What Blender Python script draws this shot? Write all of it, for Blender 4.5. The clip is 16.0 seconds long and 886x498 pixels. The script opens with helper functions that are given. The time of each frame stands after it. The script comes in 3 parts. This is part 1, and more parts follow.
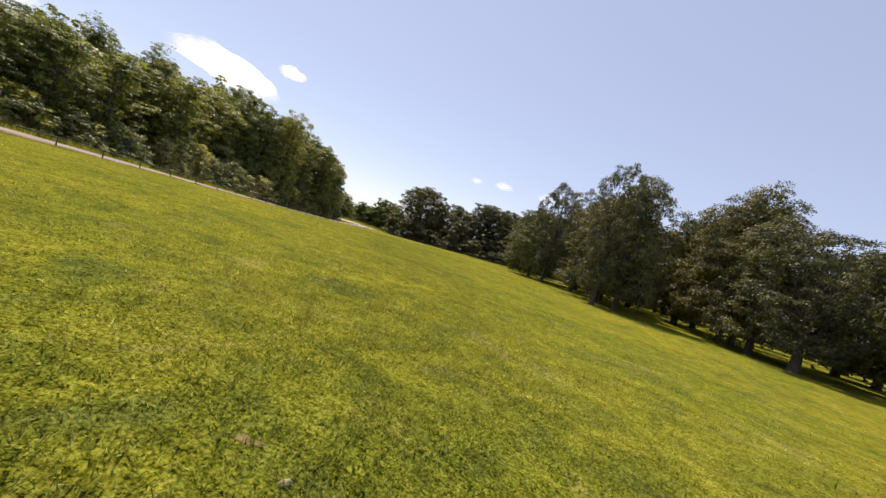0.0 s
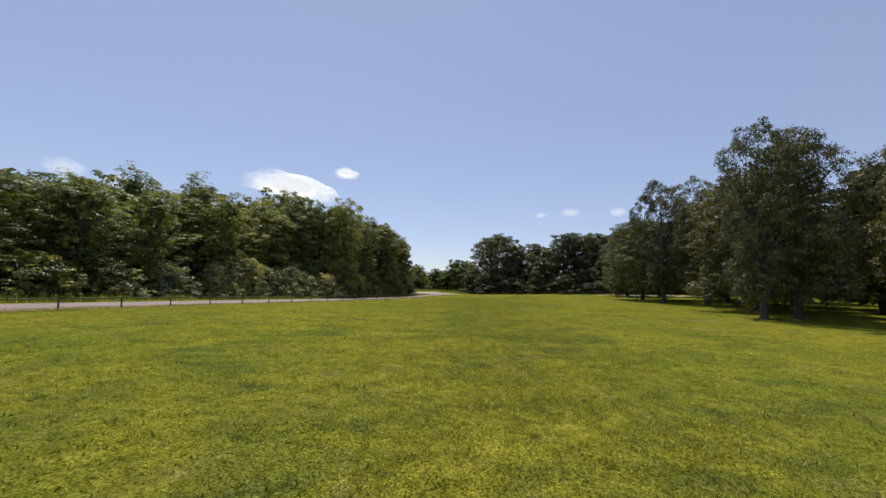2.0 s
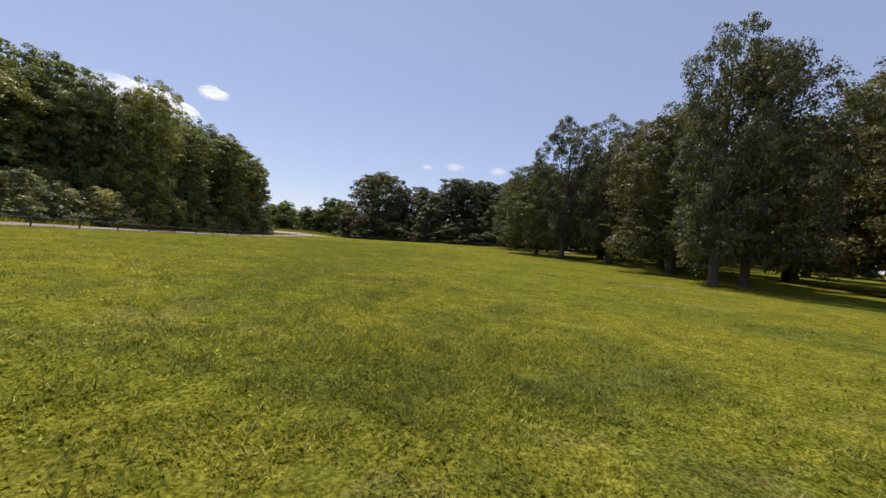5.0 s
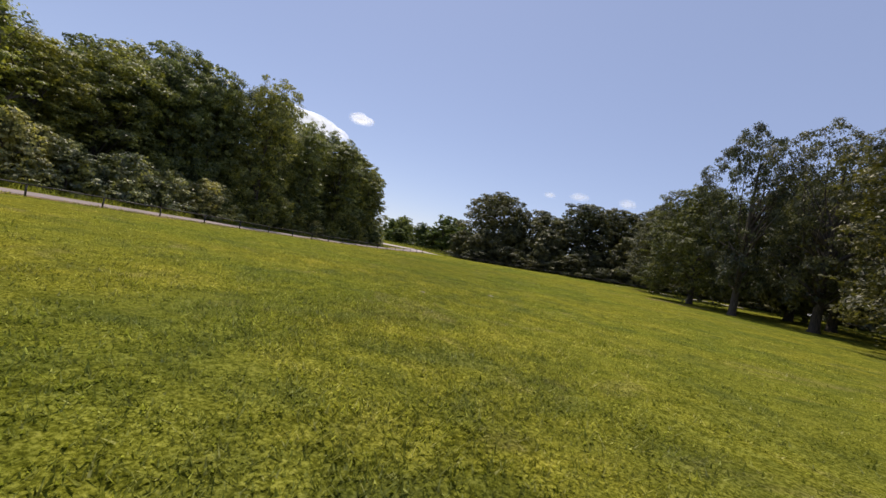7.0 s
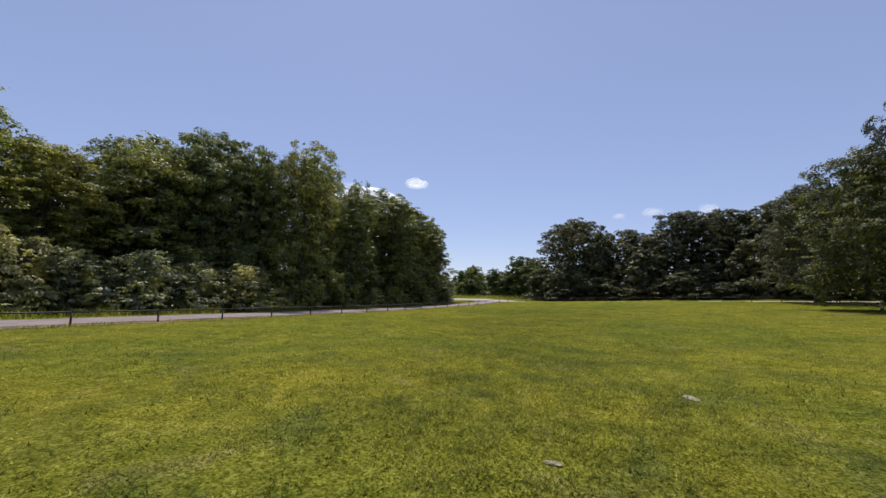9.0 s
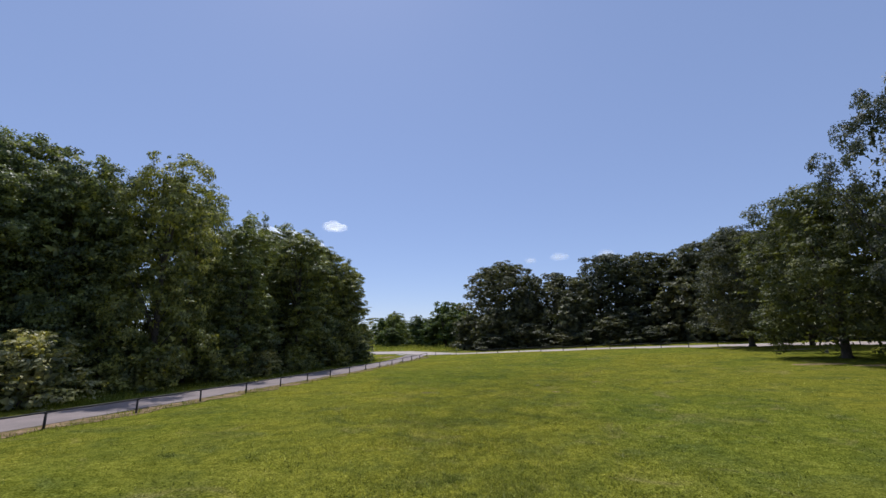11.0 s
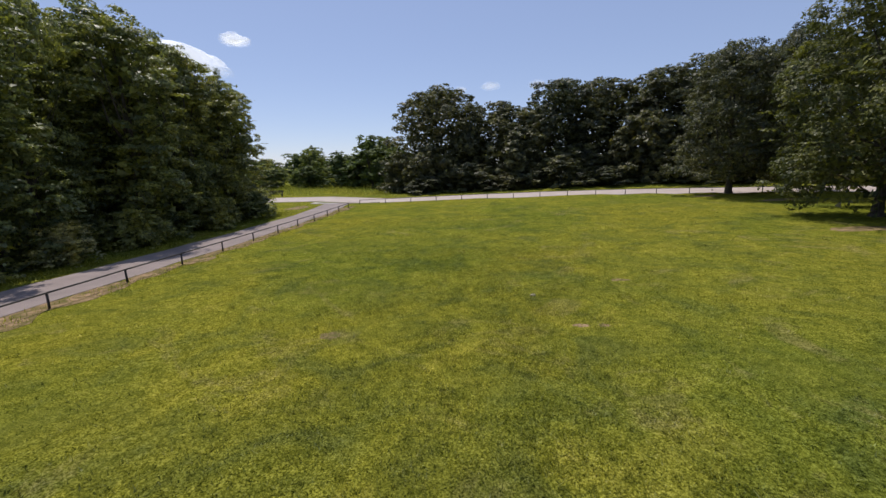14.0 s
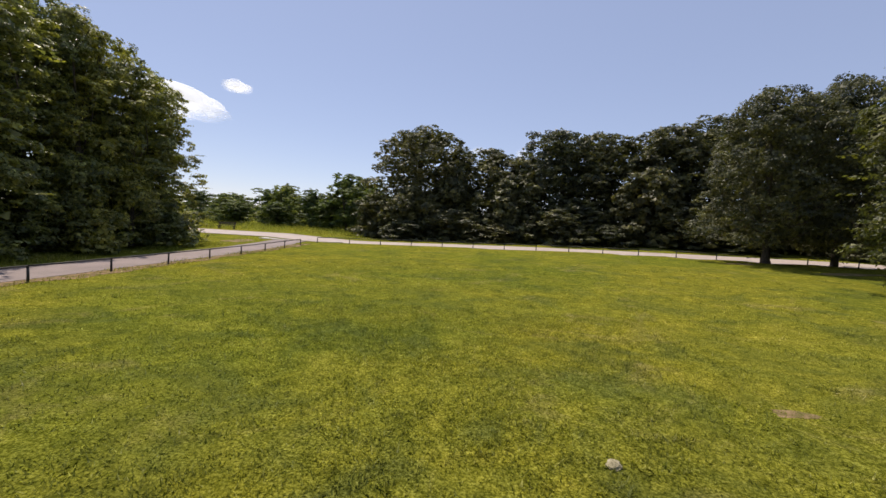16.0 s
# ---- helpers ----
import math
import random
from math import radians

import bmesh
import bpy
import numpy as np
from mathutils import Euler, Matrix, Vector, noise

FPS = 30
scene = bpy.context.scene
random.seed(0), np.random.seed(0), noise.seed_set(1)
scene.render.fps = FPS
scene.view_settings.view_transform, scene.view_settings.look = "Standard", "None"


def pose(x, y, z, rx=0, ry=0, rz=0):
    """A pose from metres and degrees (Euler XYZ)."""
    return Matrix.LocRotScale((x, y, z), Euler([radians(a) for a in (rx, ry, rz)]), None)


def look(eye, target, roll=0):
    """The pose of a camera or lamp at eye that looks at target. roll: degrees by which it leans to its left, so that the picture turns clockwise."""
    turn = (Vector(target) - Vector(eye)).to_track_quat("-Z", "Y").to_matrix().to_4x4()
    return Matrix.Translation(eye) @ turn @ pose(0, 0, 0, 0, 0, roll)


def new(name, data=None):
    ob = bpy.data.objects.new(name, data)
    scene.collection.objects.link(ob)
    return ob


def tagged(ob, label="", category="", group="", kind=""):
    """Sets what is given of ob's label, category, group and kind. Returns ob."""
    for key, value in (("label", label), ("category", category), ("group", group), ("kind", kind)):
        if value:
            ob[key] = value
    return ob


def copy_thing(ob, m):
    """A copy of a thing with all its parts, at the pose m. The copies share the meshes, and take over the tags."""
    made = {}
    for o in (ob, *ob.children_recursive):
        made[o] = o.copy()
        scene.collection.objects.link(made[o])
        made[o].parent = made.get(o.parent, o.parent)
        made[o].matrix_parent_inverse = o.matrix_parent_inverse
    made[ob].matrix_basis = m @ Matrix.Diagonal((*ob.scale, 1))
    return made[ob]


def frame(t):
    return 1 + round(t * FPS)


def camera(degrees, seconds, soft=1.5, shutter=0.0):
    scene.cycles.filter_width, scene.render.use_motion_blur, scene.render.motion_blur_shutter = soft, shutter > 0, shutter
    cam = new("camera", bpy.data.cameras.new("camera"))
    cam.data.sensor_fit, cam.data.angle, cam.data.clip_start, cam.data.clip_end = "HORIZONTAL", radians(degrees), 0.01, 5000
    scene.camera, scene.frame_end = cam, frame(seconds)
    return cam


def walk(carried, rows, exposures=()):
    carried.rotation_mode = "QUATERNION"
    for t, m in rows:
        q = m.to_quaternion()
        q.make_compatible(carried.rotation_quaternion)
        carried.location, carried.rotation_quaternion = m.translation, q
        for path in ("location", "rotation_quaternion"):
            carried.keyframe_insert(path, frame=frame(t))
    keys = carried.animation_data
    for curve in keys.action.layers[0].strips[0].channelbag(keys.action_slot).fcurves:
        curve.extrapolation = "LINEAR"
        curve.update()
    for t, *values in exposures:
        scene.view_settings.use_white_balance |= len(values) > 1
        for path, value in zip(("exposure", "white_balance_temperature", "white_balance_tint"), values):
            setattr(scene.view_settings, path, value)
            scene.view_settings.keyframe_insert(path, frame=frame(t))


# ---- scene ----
cam = camera(94.5, 16.0)
EXPOSURES = [(0, 0.33, 8000, 16), (1.5, -0.02, 7300, 12), (3, -0.25, 6700, 11), (5.5, -0.07, 7100, 16), (9, -0.25, 6500, 16), (10, -0.25, 6300, 15), (12.5, -0.5, 5750, 12), (14, -0.27, 6550, 13), (16, -0.06, 7200, 15)]
PATH = [
    (0, (2.877, -0.368, 1.321), (2.763, 1.628, 1.306), 16.7),
    (0.5, (2.791, 1.77, 1.466), (2.484, 3.746, 1.524), 12.4),
    (1, (2.473, 3.828, 1.62), (2.035, 5.778, 1.703), 8.7),
    (1.5, (1.981, 5.932, 1.749), (1.475, 7.864, 1.86), 4.2),
    (2, (1.395, 8.02, 1.877), (0.882, 9.944, 2.062), 1.1),
    (2.5, (0.753, 10.142, 2.034), (0.283, 12.073, 2.255), -3.7),
    (3, (0.287, 12.206, 2.272), (-0.044, 14.177, 2.348), -11.8),
    (3.2, (0.152, 13.004, 2.27), (-0.106, 14.987, 2.24), -13.6),
    (5.3, (0.124, 23.417, 1.14), (0.139, 25.416, 1.103), 8.4),
    (5.5, (0.167, 24.211, 1.14), (0.123, 26.21, 1.106), 10.6),
    (6, (0.182, 26.2, 1.102), (-0.035, 28.188, 1.074), 12.0),
    (6.5, (-0.048, 28.225, 1.114), (-0.413, 30.192, 1.111), 10.6),
    (7, (-0.396, 30.306, 1.168), (-0.897, 32.242, 1.176), 10.6),
    (7.5, (-0.916, 32.317, 1.237), (-1.546, 34.215, 1.242), 9.7),
    (8, (-1.564, 34.224, 1.304), (-2.298, 36.084, 1.328), 8.5),
    (8.5, (-2.338, 36.14, 1.339), (-3.162, 37.959, 1.445), 6.7),
    (9, (-3.104, 38.001, 1.497), (-3.941, 39.805, 1.711), 0.5),
    (9.5, (-3.901, 39.808, 1.701), (-4.637, 41.646, 1.986), -5.4),
    (10, (-4.698, 41.711, 2.038), (-5.316, 43.586, 2.356), -5.5),
    (12.3, (-8.0, 50.078, 3.998), (-8.358, 51.974, 4.524), 0.7),
    (12.5, (-8.139, 50.885, 4.307), (-8.486, 52.809, 4.729), -0.3),
    (13, (-8.466, 52.958, 4.689), (-8.756, 54.936, 4.727), -3.1),
    (13.5, (-8.79, 55.214, 4.483), (-9.003, 57.185, 4.222), -3.2),
    (14, (-8.99, 57.422, 4.075), (-9.137, 59.378, 3.689), -1.7),
    (14.5, (-9.089, 59.613, 3.635), (-9.19, 61.564, 3.208), -0.6),
    (15, (-9.11, 61.773, 3.16), (-9.177, 63.73, 2.752), 0.6),
    (15.5, (-9.053, 63.933, 2.769), (-9.105, 65.908, 2.457), 1.7),
    (16, (-8.971, 66.151, 2.449), (-9.03, 68.147, 2.336), 3.1),
]
walk(cam, [(t, look(eye, target, roll)) for t, eye, target, roll in PATH], EXPOSURES)


# ---------------------------------------------------------------- world, sun
SUN_AZ, SUN_EL = 32.0, 61.0  # degrees: azimuth to the left of +y, elevation

world = bpy.data.worlds.new("world")
scene.world = world
world.use_nodes = True
wn, wl = world.node_tree.nodes, world.node_tree.links
sky = wn.new("ShaderNodeTexSky")
sky.sky_type = "NISHITA"
sky.sun_disc = False
sky.sun_elevation = radians(SUN_EL)
sky.sun_rotation = radians(-SUN_AZ)
sky.altitude = 1300
sky.air_density = 1.0
sky.dust_density = 0.6
sky.ozone_density = 3.0
wn["Background"].inputs["Strength"].default_value = 0.154
haze = wn.new("ShaderNodeMix")
haze.data_type, haze.blend_type = "RGBA", "MULTIPLY"
haze.inputs[0].default_value = 1.0
haze.inputs[7].default_value = (1.14, 1.02, 0.97, 1)
wl.new(sky.outputs[0], haze.inputs[6])
veil = wn.new("ShaderNodeMix")  # even summer haze over the whole sky
veil.data_type = "RGBA"
veil.inputs[0].default_value = 0.5
veil.inputs[7].default_value = (2.6, 3.4, 5.45, 1)
wl.new(haze.outputs[2], veil.inputs[6])
wl.new(veil.outputs[2], wn["Background"].inputs["Color"])

to_sun = Vector((-math.sin(radians(SUN_AZ)) * math.cos(radians(SUN_EL)), math.cos(radians(SUN_AZ)) * math.cos(radians(SUN_EL)), math.sin(radians(SUN_EL))))
sun = new("sun", bpy.data.lights.new("sun", "SUN"))
sun.data.energy = 4.4
sun.data.angle = radians(0.53)
sun.data.color = (1.0, 0.955, 0.88)
sun.matrix_world = look(to_sun * 100, (0, 0, 0))


# ---------------------------------------------------------------- the lie of the land
def land(x, y):
    """Height of the ground: a gently tilted, slightly dished meadow."""
    u = np.clip(x, -30, 30) / 30
    v = (np.clip(y, 0, 120) - 60) / 60
    edge = np.interp(x, (-8, 6.4, 22, 52, 70), (106.6, 104.5, 98.3, 82, 70))
    d = np.clip((y - edge - 0.7) / 3.2, 0, 1)
    dip = 0.65 * d * d * (3 - 2 * d) * np.clip((x + 30) / 9, 0, 1)
    return -0.216 + 0.216 * v + 1.03 * u * v + 0.242 * u * u + 0.527 * v * v + 0.699 * v**3 - dip


def lz(x, y):
    return float(land(np.array(float(x)), np.array(float(y))))


# ---------------------------------------------------------------- materials
def material(name):
    m = bpy.data.materials.new(name)
    m.use_nodes = True
    n = m.node_tree.nodes
    return m, n, m.node_tree.links, n["Principled BSDF"]


def noise_tex(n, l, scale, detail=4.0, rough=0.55, coord=None, dist=0.0):
    t = n.new("ShaderNodeTexNoise")
    t.inputs["Scale"].default_value = scale
    t.inputs["Detail"].default_value = detail
    t.inputs["Roughness"].default_value = rough
    t.inputs["Distortion"].default_value = dist
    if coord is not None:
        l.new(coord, t.inputs["Vector"])
    return t.outputs["Fac"]


def ramp(n, l, fac, stops):
    r = n.new("ShaderNodeValToRGB")
    els = r.color_ramp.elements
    while len(els) < len(stops):
        els.new(0.5)
    for e, (p, c) in zip(els, stops):
        e.position, e.color = p, (*c, 1) if len(c) == 3 else c
    l.new(fac, r.inputs["Fac"])
    return r.outputs["Color"]


def mix(n, l, fac, a, b, mode="MIX"):
    x = n.new("ShaderNodeMix")
    x.data_type, x.blend_type = "RGBA", mode
    for sock, v in ((x.inputs[0], fac), (x.inputs[6], a), (x.inputs[7], b)):
        if isinstance(v, (int, float)):
            sock.default_value = v
        elif isinstance(v, tuple):
            sock.default_value = (*v, 1)
        else:
            l.new(v, sock)
    return x.outputs[2]


def bump(n, l, height, strength, distance, bsdf):
    b = n.new("ShaderNodeBump")
    b.inputs["Strength"].default_value = strength
    b.inputs["Distance"].default_value = distance
    l.new(height, b.inputs["Height"])
    l.new(b.outputs[0], bsdf.inputs["Normal"])


def position(n):
    return n.new("ShaderNodeNewGeometry").outputs["Position"]


def lawn_colour(n, l, pos):
    """Mown summer meadow: lime, olive and dry patches at three scales, with shading of tufts and blades painted in."""
    big = noise_tex(n, l, 0.09, 3.0, 0.5, pos, 0.6)
    mid = noise_tex(n, l, 0.55, 5.0, 0.62, pos, 0.8)
    fine = noise_tex(n, l, 6.0, 5.0, 0.7, pos)
    base = ramp(n, l, mid, [(0.34, (0.124, 0.138, 0.020)), (0.45, (0.162, 0.169, 0.018)), (0.55, (0.192, 0.192, 0.018)), (0.66, (0.232, 0.222, 0.024))])
    tone = ramp(n, l, big, [(0.36, (0.84, 0.90, 0.9)), (0.5, (1.02, 1.0, 1.0)), (0.64, (1.15, 1.06, 1.0))])
    c = mix(n, l, 1.0, base, tone, "MULTIPLY")
    dry = ramp(n, l, noise_tex(n, l, 0.34, 6.0, 0.7, pos, 1.2), [(0.56, (0, 0, 0)), (0.72, (0.6, 0.6, 0.6))])
    c = mix(n, l, dry, c, (0.255, 0.205, 0.062))
    grain = ramp(n, l, fine, [(0.36, (0.66, 0.68, 0.66)), (0.5, (1.0, 1.0, 1.0)), (0.64, (1.28, 1.26, 1.45))])
    c = mix(n, l, 0.9, c, grain, "MULTIPLY")
    # light blade tips, and the shade in the gaps between them, as colour
    tips_and_gaps = ramp(n, l, noise_tex(n, l, 26.0, 3.0, 0.7, pos), [(0.40, (0.40, 0.42, 0.40)), (0.5, (0.99, 1.0, 1.0)), (0.60, (1.72, 1.69, 2.4))])
    c = mix(n, l, 0.85, c, tips_and_gaps, "MULTIPLY")
    weeds = ramp(n, l, noise_tex(n, l, 0.28, 7.0, 0.72, pos, 0.9), [(0.50, (0, 0, 0)), (0.66, (0.45, 0.45, 0.45))])
    leafy = ramp(n, l, noise_tex(n, l, 11.0, 4.0, 0.7, pos), [(0.38, (0.085, 0.098, 0.015)), (0.52, (0.138, 0.148, 0.022)), (0.64, (0.22, 0.220, 0.045))])
    c = mix(n, l, weeds, c, leafy)
    # shaded and lit sides of tufts, painted into the colour
    tuft_shade = ramp(n, l, noise_tex(n, l, 2.3, 4.0, 0.6, pos, 0.5), [(0.38, (0.78, 0.81, 0.8)), (0.5, (1, 1, 1)), (0.62, (1.12, 1.11, 1.1))])
    c = mix(n, l, 0.9, c, tuft_shade, "MULTIPLY")
    return c, mid, fine


def lawn_material():
    m, n, l, b = material("meadow")
    pos = position(n)
    c, mid, fine = lawn_colour(n, l, pos)
    c = mix(n, l, 1.0, c, (0.93, 0.95, 1.05), "MULTIPLY")
    l.new(c, b.inputs["Base Color"])
    b.inputs["Roughness"].default_value = 0.9
    b.inputs["Specular IOR Level"].default_value = 0.0
    blades = noise_tex(n, l, 22.0, 6.0, 0.75, pos)
    add = n.new("ShaderNodeMath")
    add.operation = "MULTIPLY_ADD"
    l.new(fine, add.inputs[0])
    add.inputs[1].default_value = 1.4
    l.new(blades, add.inputs[2])
    bump(n, l, add.outputs[0], 0.7, 0.05, b)
    return m


def blade_material():
    m, n, l, b = material("grass_blades")
    pos = position(n)
    c, _, _ = lawn_colour(n, l, pos)
    rnd = n.new("ShaderNodeNewGeometry").outputs["Random Per Island"]
    # the palest blades are straw and also painted glints of sun
    tint = ramp(n, l, rnd, [(0.0, (0.78, 0.86, 0.9)), (0.4, (1.25, 1.30, 1.5)), (0.8, (1.7, 1.74, 2.6)), (1.0, (2.3, 2.25, 5.5))])
    c = mix(n, l, 1.0, c, tint, "MULTIPLY")
    l.new(c, b.inputs["Base Color"])
    b.inputs["Roughness"].default_value = 0.7
    b.inputs["Specular IOR Level"].default_value = 0.1
    tr = n.new("ShaderNodeBsdfTranslucent")
    l.new(mix(n, l, 1.0, c, (1.12, 1.16, 0.85), "MULTIPLY"), tr.inputs["Color"])
    mx = n.new("ShaderNodeMixShader")
    mx.inputs[0].default_value = 0.55
    l.new(b.outputs[0], mx.inputs[1])
    l.new(tr.outputs[0], mx.inputs[2])
    l.new(mx.outputs[0], n["Material Output"].inputs["Surface"])
    return m


def leaf_material(name, dark, light, gloss=0.6, through_light=0.3, spec=0.2):
    m, n, l, b = material(name)
    rnd = n.new("ShaderNodeNewGeometry").outputs["Random Per Island"]
    oi = n.new("ShaderNodeObjectInfo").outputs["Random"]
    pos = position(n)
    clump = noise_tex(n, l, 0.9, 3.0, 0.65, pos)
    c1 = mix(n, l, rnd, dark, light)
    tone = ramp(n, l, clump, [(0.40, (0.50, 0.57, 0.66)), (0.5, (1, 1, 1)), (0.61, (1.6, 1.5, 1.05))])
    c1 = mix(n, l, 1.0, c1, tone, "MULTIPLY")
    per = ramp(n, l, oi, [(0.0, (0.78, 0.84, 0.95)), (0.5, (1, 1, 1)), (1.0, (1.25, 1.14, 0.95))])
    c1 = mix(n, l, 1.0, c1, per, "MULTIPLY")
    l.new(c1, b.inputs["Base Color"])
    b.inputs["Roughness"].default_value = gloss
    b.inputs["Specular IOR Level"].default_value = spec
    tr = n.new("ShaderNodeBsdfTranslucent")
    l.new(mix(n, l, 1.0, c1, (1.35, 1.4, 0.65), "MULTIPLY"), tr.inputs["Color"])
    mx = n.new("ShaderNodeMixShader")
    mx.inputs[0].default_value = through_light
    l.new(b.outputs[0], mx.inputs[1])
    l.new(tr.outputs[0], mx.inputs[2])
    l.new(mx.outputs[0], n["Material Output"].inputs["Surface"])
    return m


def bark_material():
    m, n, l, b = material("bark")
    co = n.new("ShaderNodeTexCoord").outputs["Object"]
    mp = n.new("ShaderNodeMapping")
    mp.inputs["Scale"].default_value = (9, 9, 1.6)
    l.new(co, mp.inputs["Vector"])
    f = noise_tex(n, l, 1.6, 6.0, 0.65, mp.outputs[0])
    l.new(ramp(n, l, f, [(0.35, (0.035, 0.028, 0.022)), (0.6, (0.11, 0.088, 0.068)), (0.75, (0.17, 0.15, 0.125))]), b.inputs["Base Color"])
    b.inputs["Roughness"].default_value = 0.92
    bump(n, l, f, 0.9, 0.03, b)
    return m


def asphalt_material(name, lo, hi, patch):
    m, n, l, b = material(name)
    pos = position(n)
    a = noise_tex(n, l, 0.5, 5.0, 0.6, pos, 0.5)
    g = noise_tex(n, l, 55.0, 3.0, 0.7, pos)
    c = ramp(n, l, a, [(0.3, lo), (0.7, hi)])
    c = mix(n, l, 0.5, c, ramp(n, l, g, [(0.3, (0.55, 0.55, 0.55)), (0.7, (1.35, 1.35, 1.35))]), "MULTIPLY")
    dirt = ramp(n, l, noise_tex(n, l, 1.4, 6.0, 0.7, pos, 1.0), [(0.58, (0, 0, 0)), (0.72, (0.7, 0.7, 0.7))])
    c = mix(n, l, dirt, c, patch)
    l.new(c, b.inputs["Base Color"])
    b.inputs["Roughness"].default_value = 0.88
    bump(n, l, g, 0.5, 0.01, b)
    return m


def earth_material():
    m, n, l, b = material("bare_earth")
    pos = position(n)
    a = noise_tex(n, l, 2.2, 6.0, 0.7, pos, 0.6)
    g = noise_tex(n, l, 24.0, 4.0, 0.7, pos)
    c = ramp(n, l, a, [(0.38, (0.12, 0.115, 0.03)), (0.5, (0.22, 0.158, 0.075)), (0.64, (0.40, 0.27, 0.16))])
    c = mix(n, l, 0.6, c, ramp(n, l, g, [(0.3, (0.6, 0.6, 0.6)), (0.7, (1.3, 1.3, 1.3))]), "MULTIPLY")
    l.new(c, b.inputs["Base Color"])
    b.inputs["Roughness"].default_value = 0.95
    b.inputs["Specular IOR Level"].default_value = 0.1
    bump(n, l, g, 0.6, 0.02, b)
    return m


def painted_steel():
    m, n, l, b = material("weathered_black_pipe")
    co = n.new("ShaderNodeTexCoord").outputs["Object"]
    f = noise_tex(n, l, 7.0, 6.0, 0.7, co)
    l.new(ramp(n, l, f, [(0.35, (0.018, 0.015, 0.014)), (0.6, (0.035, 0.029, 0.026)), (0.74, (0.10, 0.055, 0.033))]), b.inputs["Base Color"])
    b.inputs["Roughness"].default_value = 0.62
    bump(n, l, f, 0.3, 0.004, b)
    return m


def stone_material():
    m, n, l, b = material("pale_stone")
    co = n.new("ShaderNodeTexCoord").outputs["Object"]
    f = noise_tex(n, l, 14.0, 6.0, 0.7, co)
    l.new(ramp(n, l, f, [(0.38, (0.17, 0.15, 0.08)), (0.5, (0.30, 0.26, 0.15)), (0.65, (0.42, 0.37, 0.24))]), b.inputs["Base Color"])
    b.inputs["Roughness"].default_value = 0.9
    bump(n, l, f, 0.7, 0.02, b)
    return m


def cloud_material(name, density):
    """Soft vapour: thick at the heart, fraying to nothing at the rim."""
    m, n, l, b = material(name)
    b.inputs["Base Color"].default_value = (0.92, 0.93, 0.95, 1)
    b.inputs["Roughness"].default_value = 1.0
    b.inputs["Specular IOR Level"].default_value = 0.0
    # added glow stands in for sunlight scattered through the vapour
    b.inputs["Emission Color"].default_value = (0.93, 0.95, 1.0, 1)
    b.inputs["Emission Strength"].default_value = 0.62
    gen = n.new("ShaderNodeTexCoord").outputs["Generated"]
    mp = n.new("ShaderNodeMapping")
    mp.inputs["Location"].default_value = (-1.0, 0.0, -1.0)
    mp.inputs["Scale"].default_value = (2.0, 0.0, 2.0)
    l.new(gen, mp.inputs["Vector"])
    away = n.new("ShaderNodeVectorMath")
    away.operation = "LENGTH"
    l.new(mp.outputs[0], away.inputs[0])
    wisp = n.new("ShaderNodeMath")
    wisp.operation = "MULTIPLY_ADD"
    l.new(noise_tex(n, l, 3.2, 5.0, 0.6, gen, 0.4), wisp.inputs[0])
    wisp.inputs[1].default_value = 0.9
    l.new(away.outputs["Value"], wisp.inputs[2])
    body = ramp(n, l, wisp.outputs[0], [(0.0, (0, 0, 0)), (0.0, (0, 0, 0))])
    r = body.node.color_ramp.elements
    r[0].position, r[0].color = 0.5, (density, density, density, 1)
    r[1].position, r[1].color = 1.0, (0, 0, 0, 1)
    half = n.new("ShaderNodeMath")
    half.operation = "MULTIPLY"
    half.inputs[1].default_value = 0.72
    l.new(wisp.outputs[0], half.inputs[0])
    l.new(half.outputs[0], body.node.inputs["Fac"])
    air = n.new("ShaderNodeBsdfTransparent")
    veil = n.new("ShaderNodeMixShader")
    l.new(body, veil.inputs[0])
    l.new(air.outputs[0], veil.inputs[1])
    l.new(b.outputs[0], veil.inputs[2])
    l.new(veil.outputs[0], n["Material Output"].inputs["Surface"])
    return m


MEADOW, BLADE, BARK = lawn_material(), blade_material(), bark_material()
LEAF_OAK = leaf_material("oak_leaves", (0.060, 0.064, 0.030), (0.142, 0.145, 0.070), 0.52, 0.26, 0.35)
LEAF_WOOD = leaf_material("woodland_leaves", (0.098, 0.112, 0.038), (0.30, 0.32, 0.118), 0.48, 0.34, 0.4)
LEAF_LOCUST = leaf_material("locust_leaves", (0.130, 0.155, 0.050), (0.250, 0.275, 0.100), 0.5, 0.45, 0.4)
LEAF_SHRUB = leaf_material("shrub_leaves", (0.18, 0.188, 0.09), (0.37, 0.365, 0.20), 0.5, 0.38, 0.4)
LEAF_LINDEN = leaf_material("linden_leaves", (0.066, 0.074, 0.027), (0.150, 0.162, 0.056), 0.55, 0.28, 0.3)
LEAF_SAPLING = leaf_material("sapling_leaves", (0.085, 0.115, 0.04), (0.17, 0.21, 0.075), 0.6, 0.4)
ASPHALT = asphalt_material("path_asphalt", (0.215, 0.172, 0.158), (0.31, 0.25, 0.23), (0.28, 0.23, 0.18))
ROAD = asphalt_material("road_asphalt", (0.41, 0.335, 0.295), (0.51, 0.43, 0.38), (0.44, 0.375, 0.30))
CONCRETE = asphalt_material("pale_concrete", (0.46, 0.42, 0.39), (0.58, 0.54, 0.51), (0.40, 0.35, 0.28))
EARTH, STEEL, STONE, CLOUD, CLOUD_THIN = earth_material(), painted_steel(), stone_material(), cloud_material("cloud", 0.97), cloud_material("thin_cloud", 0.3)


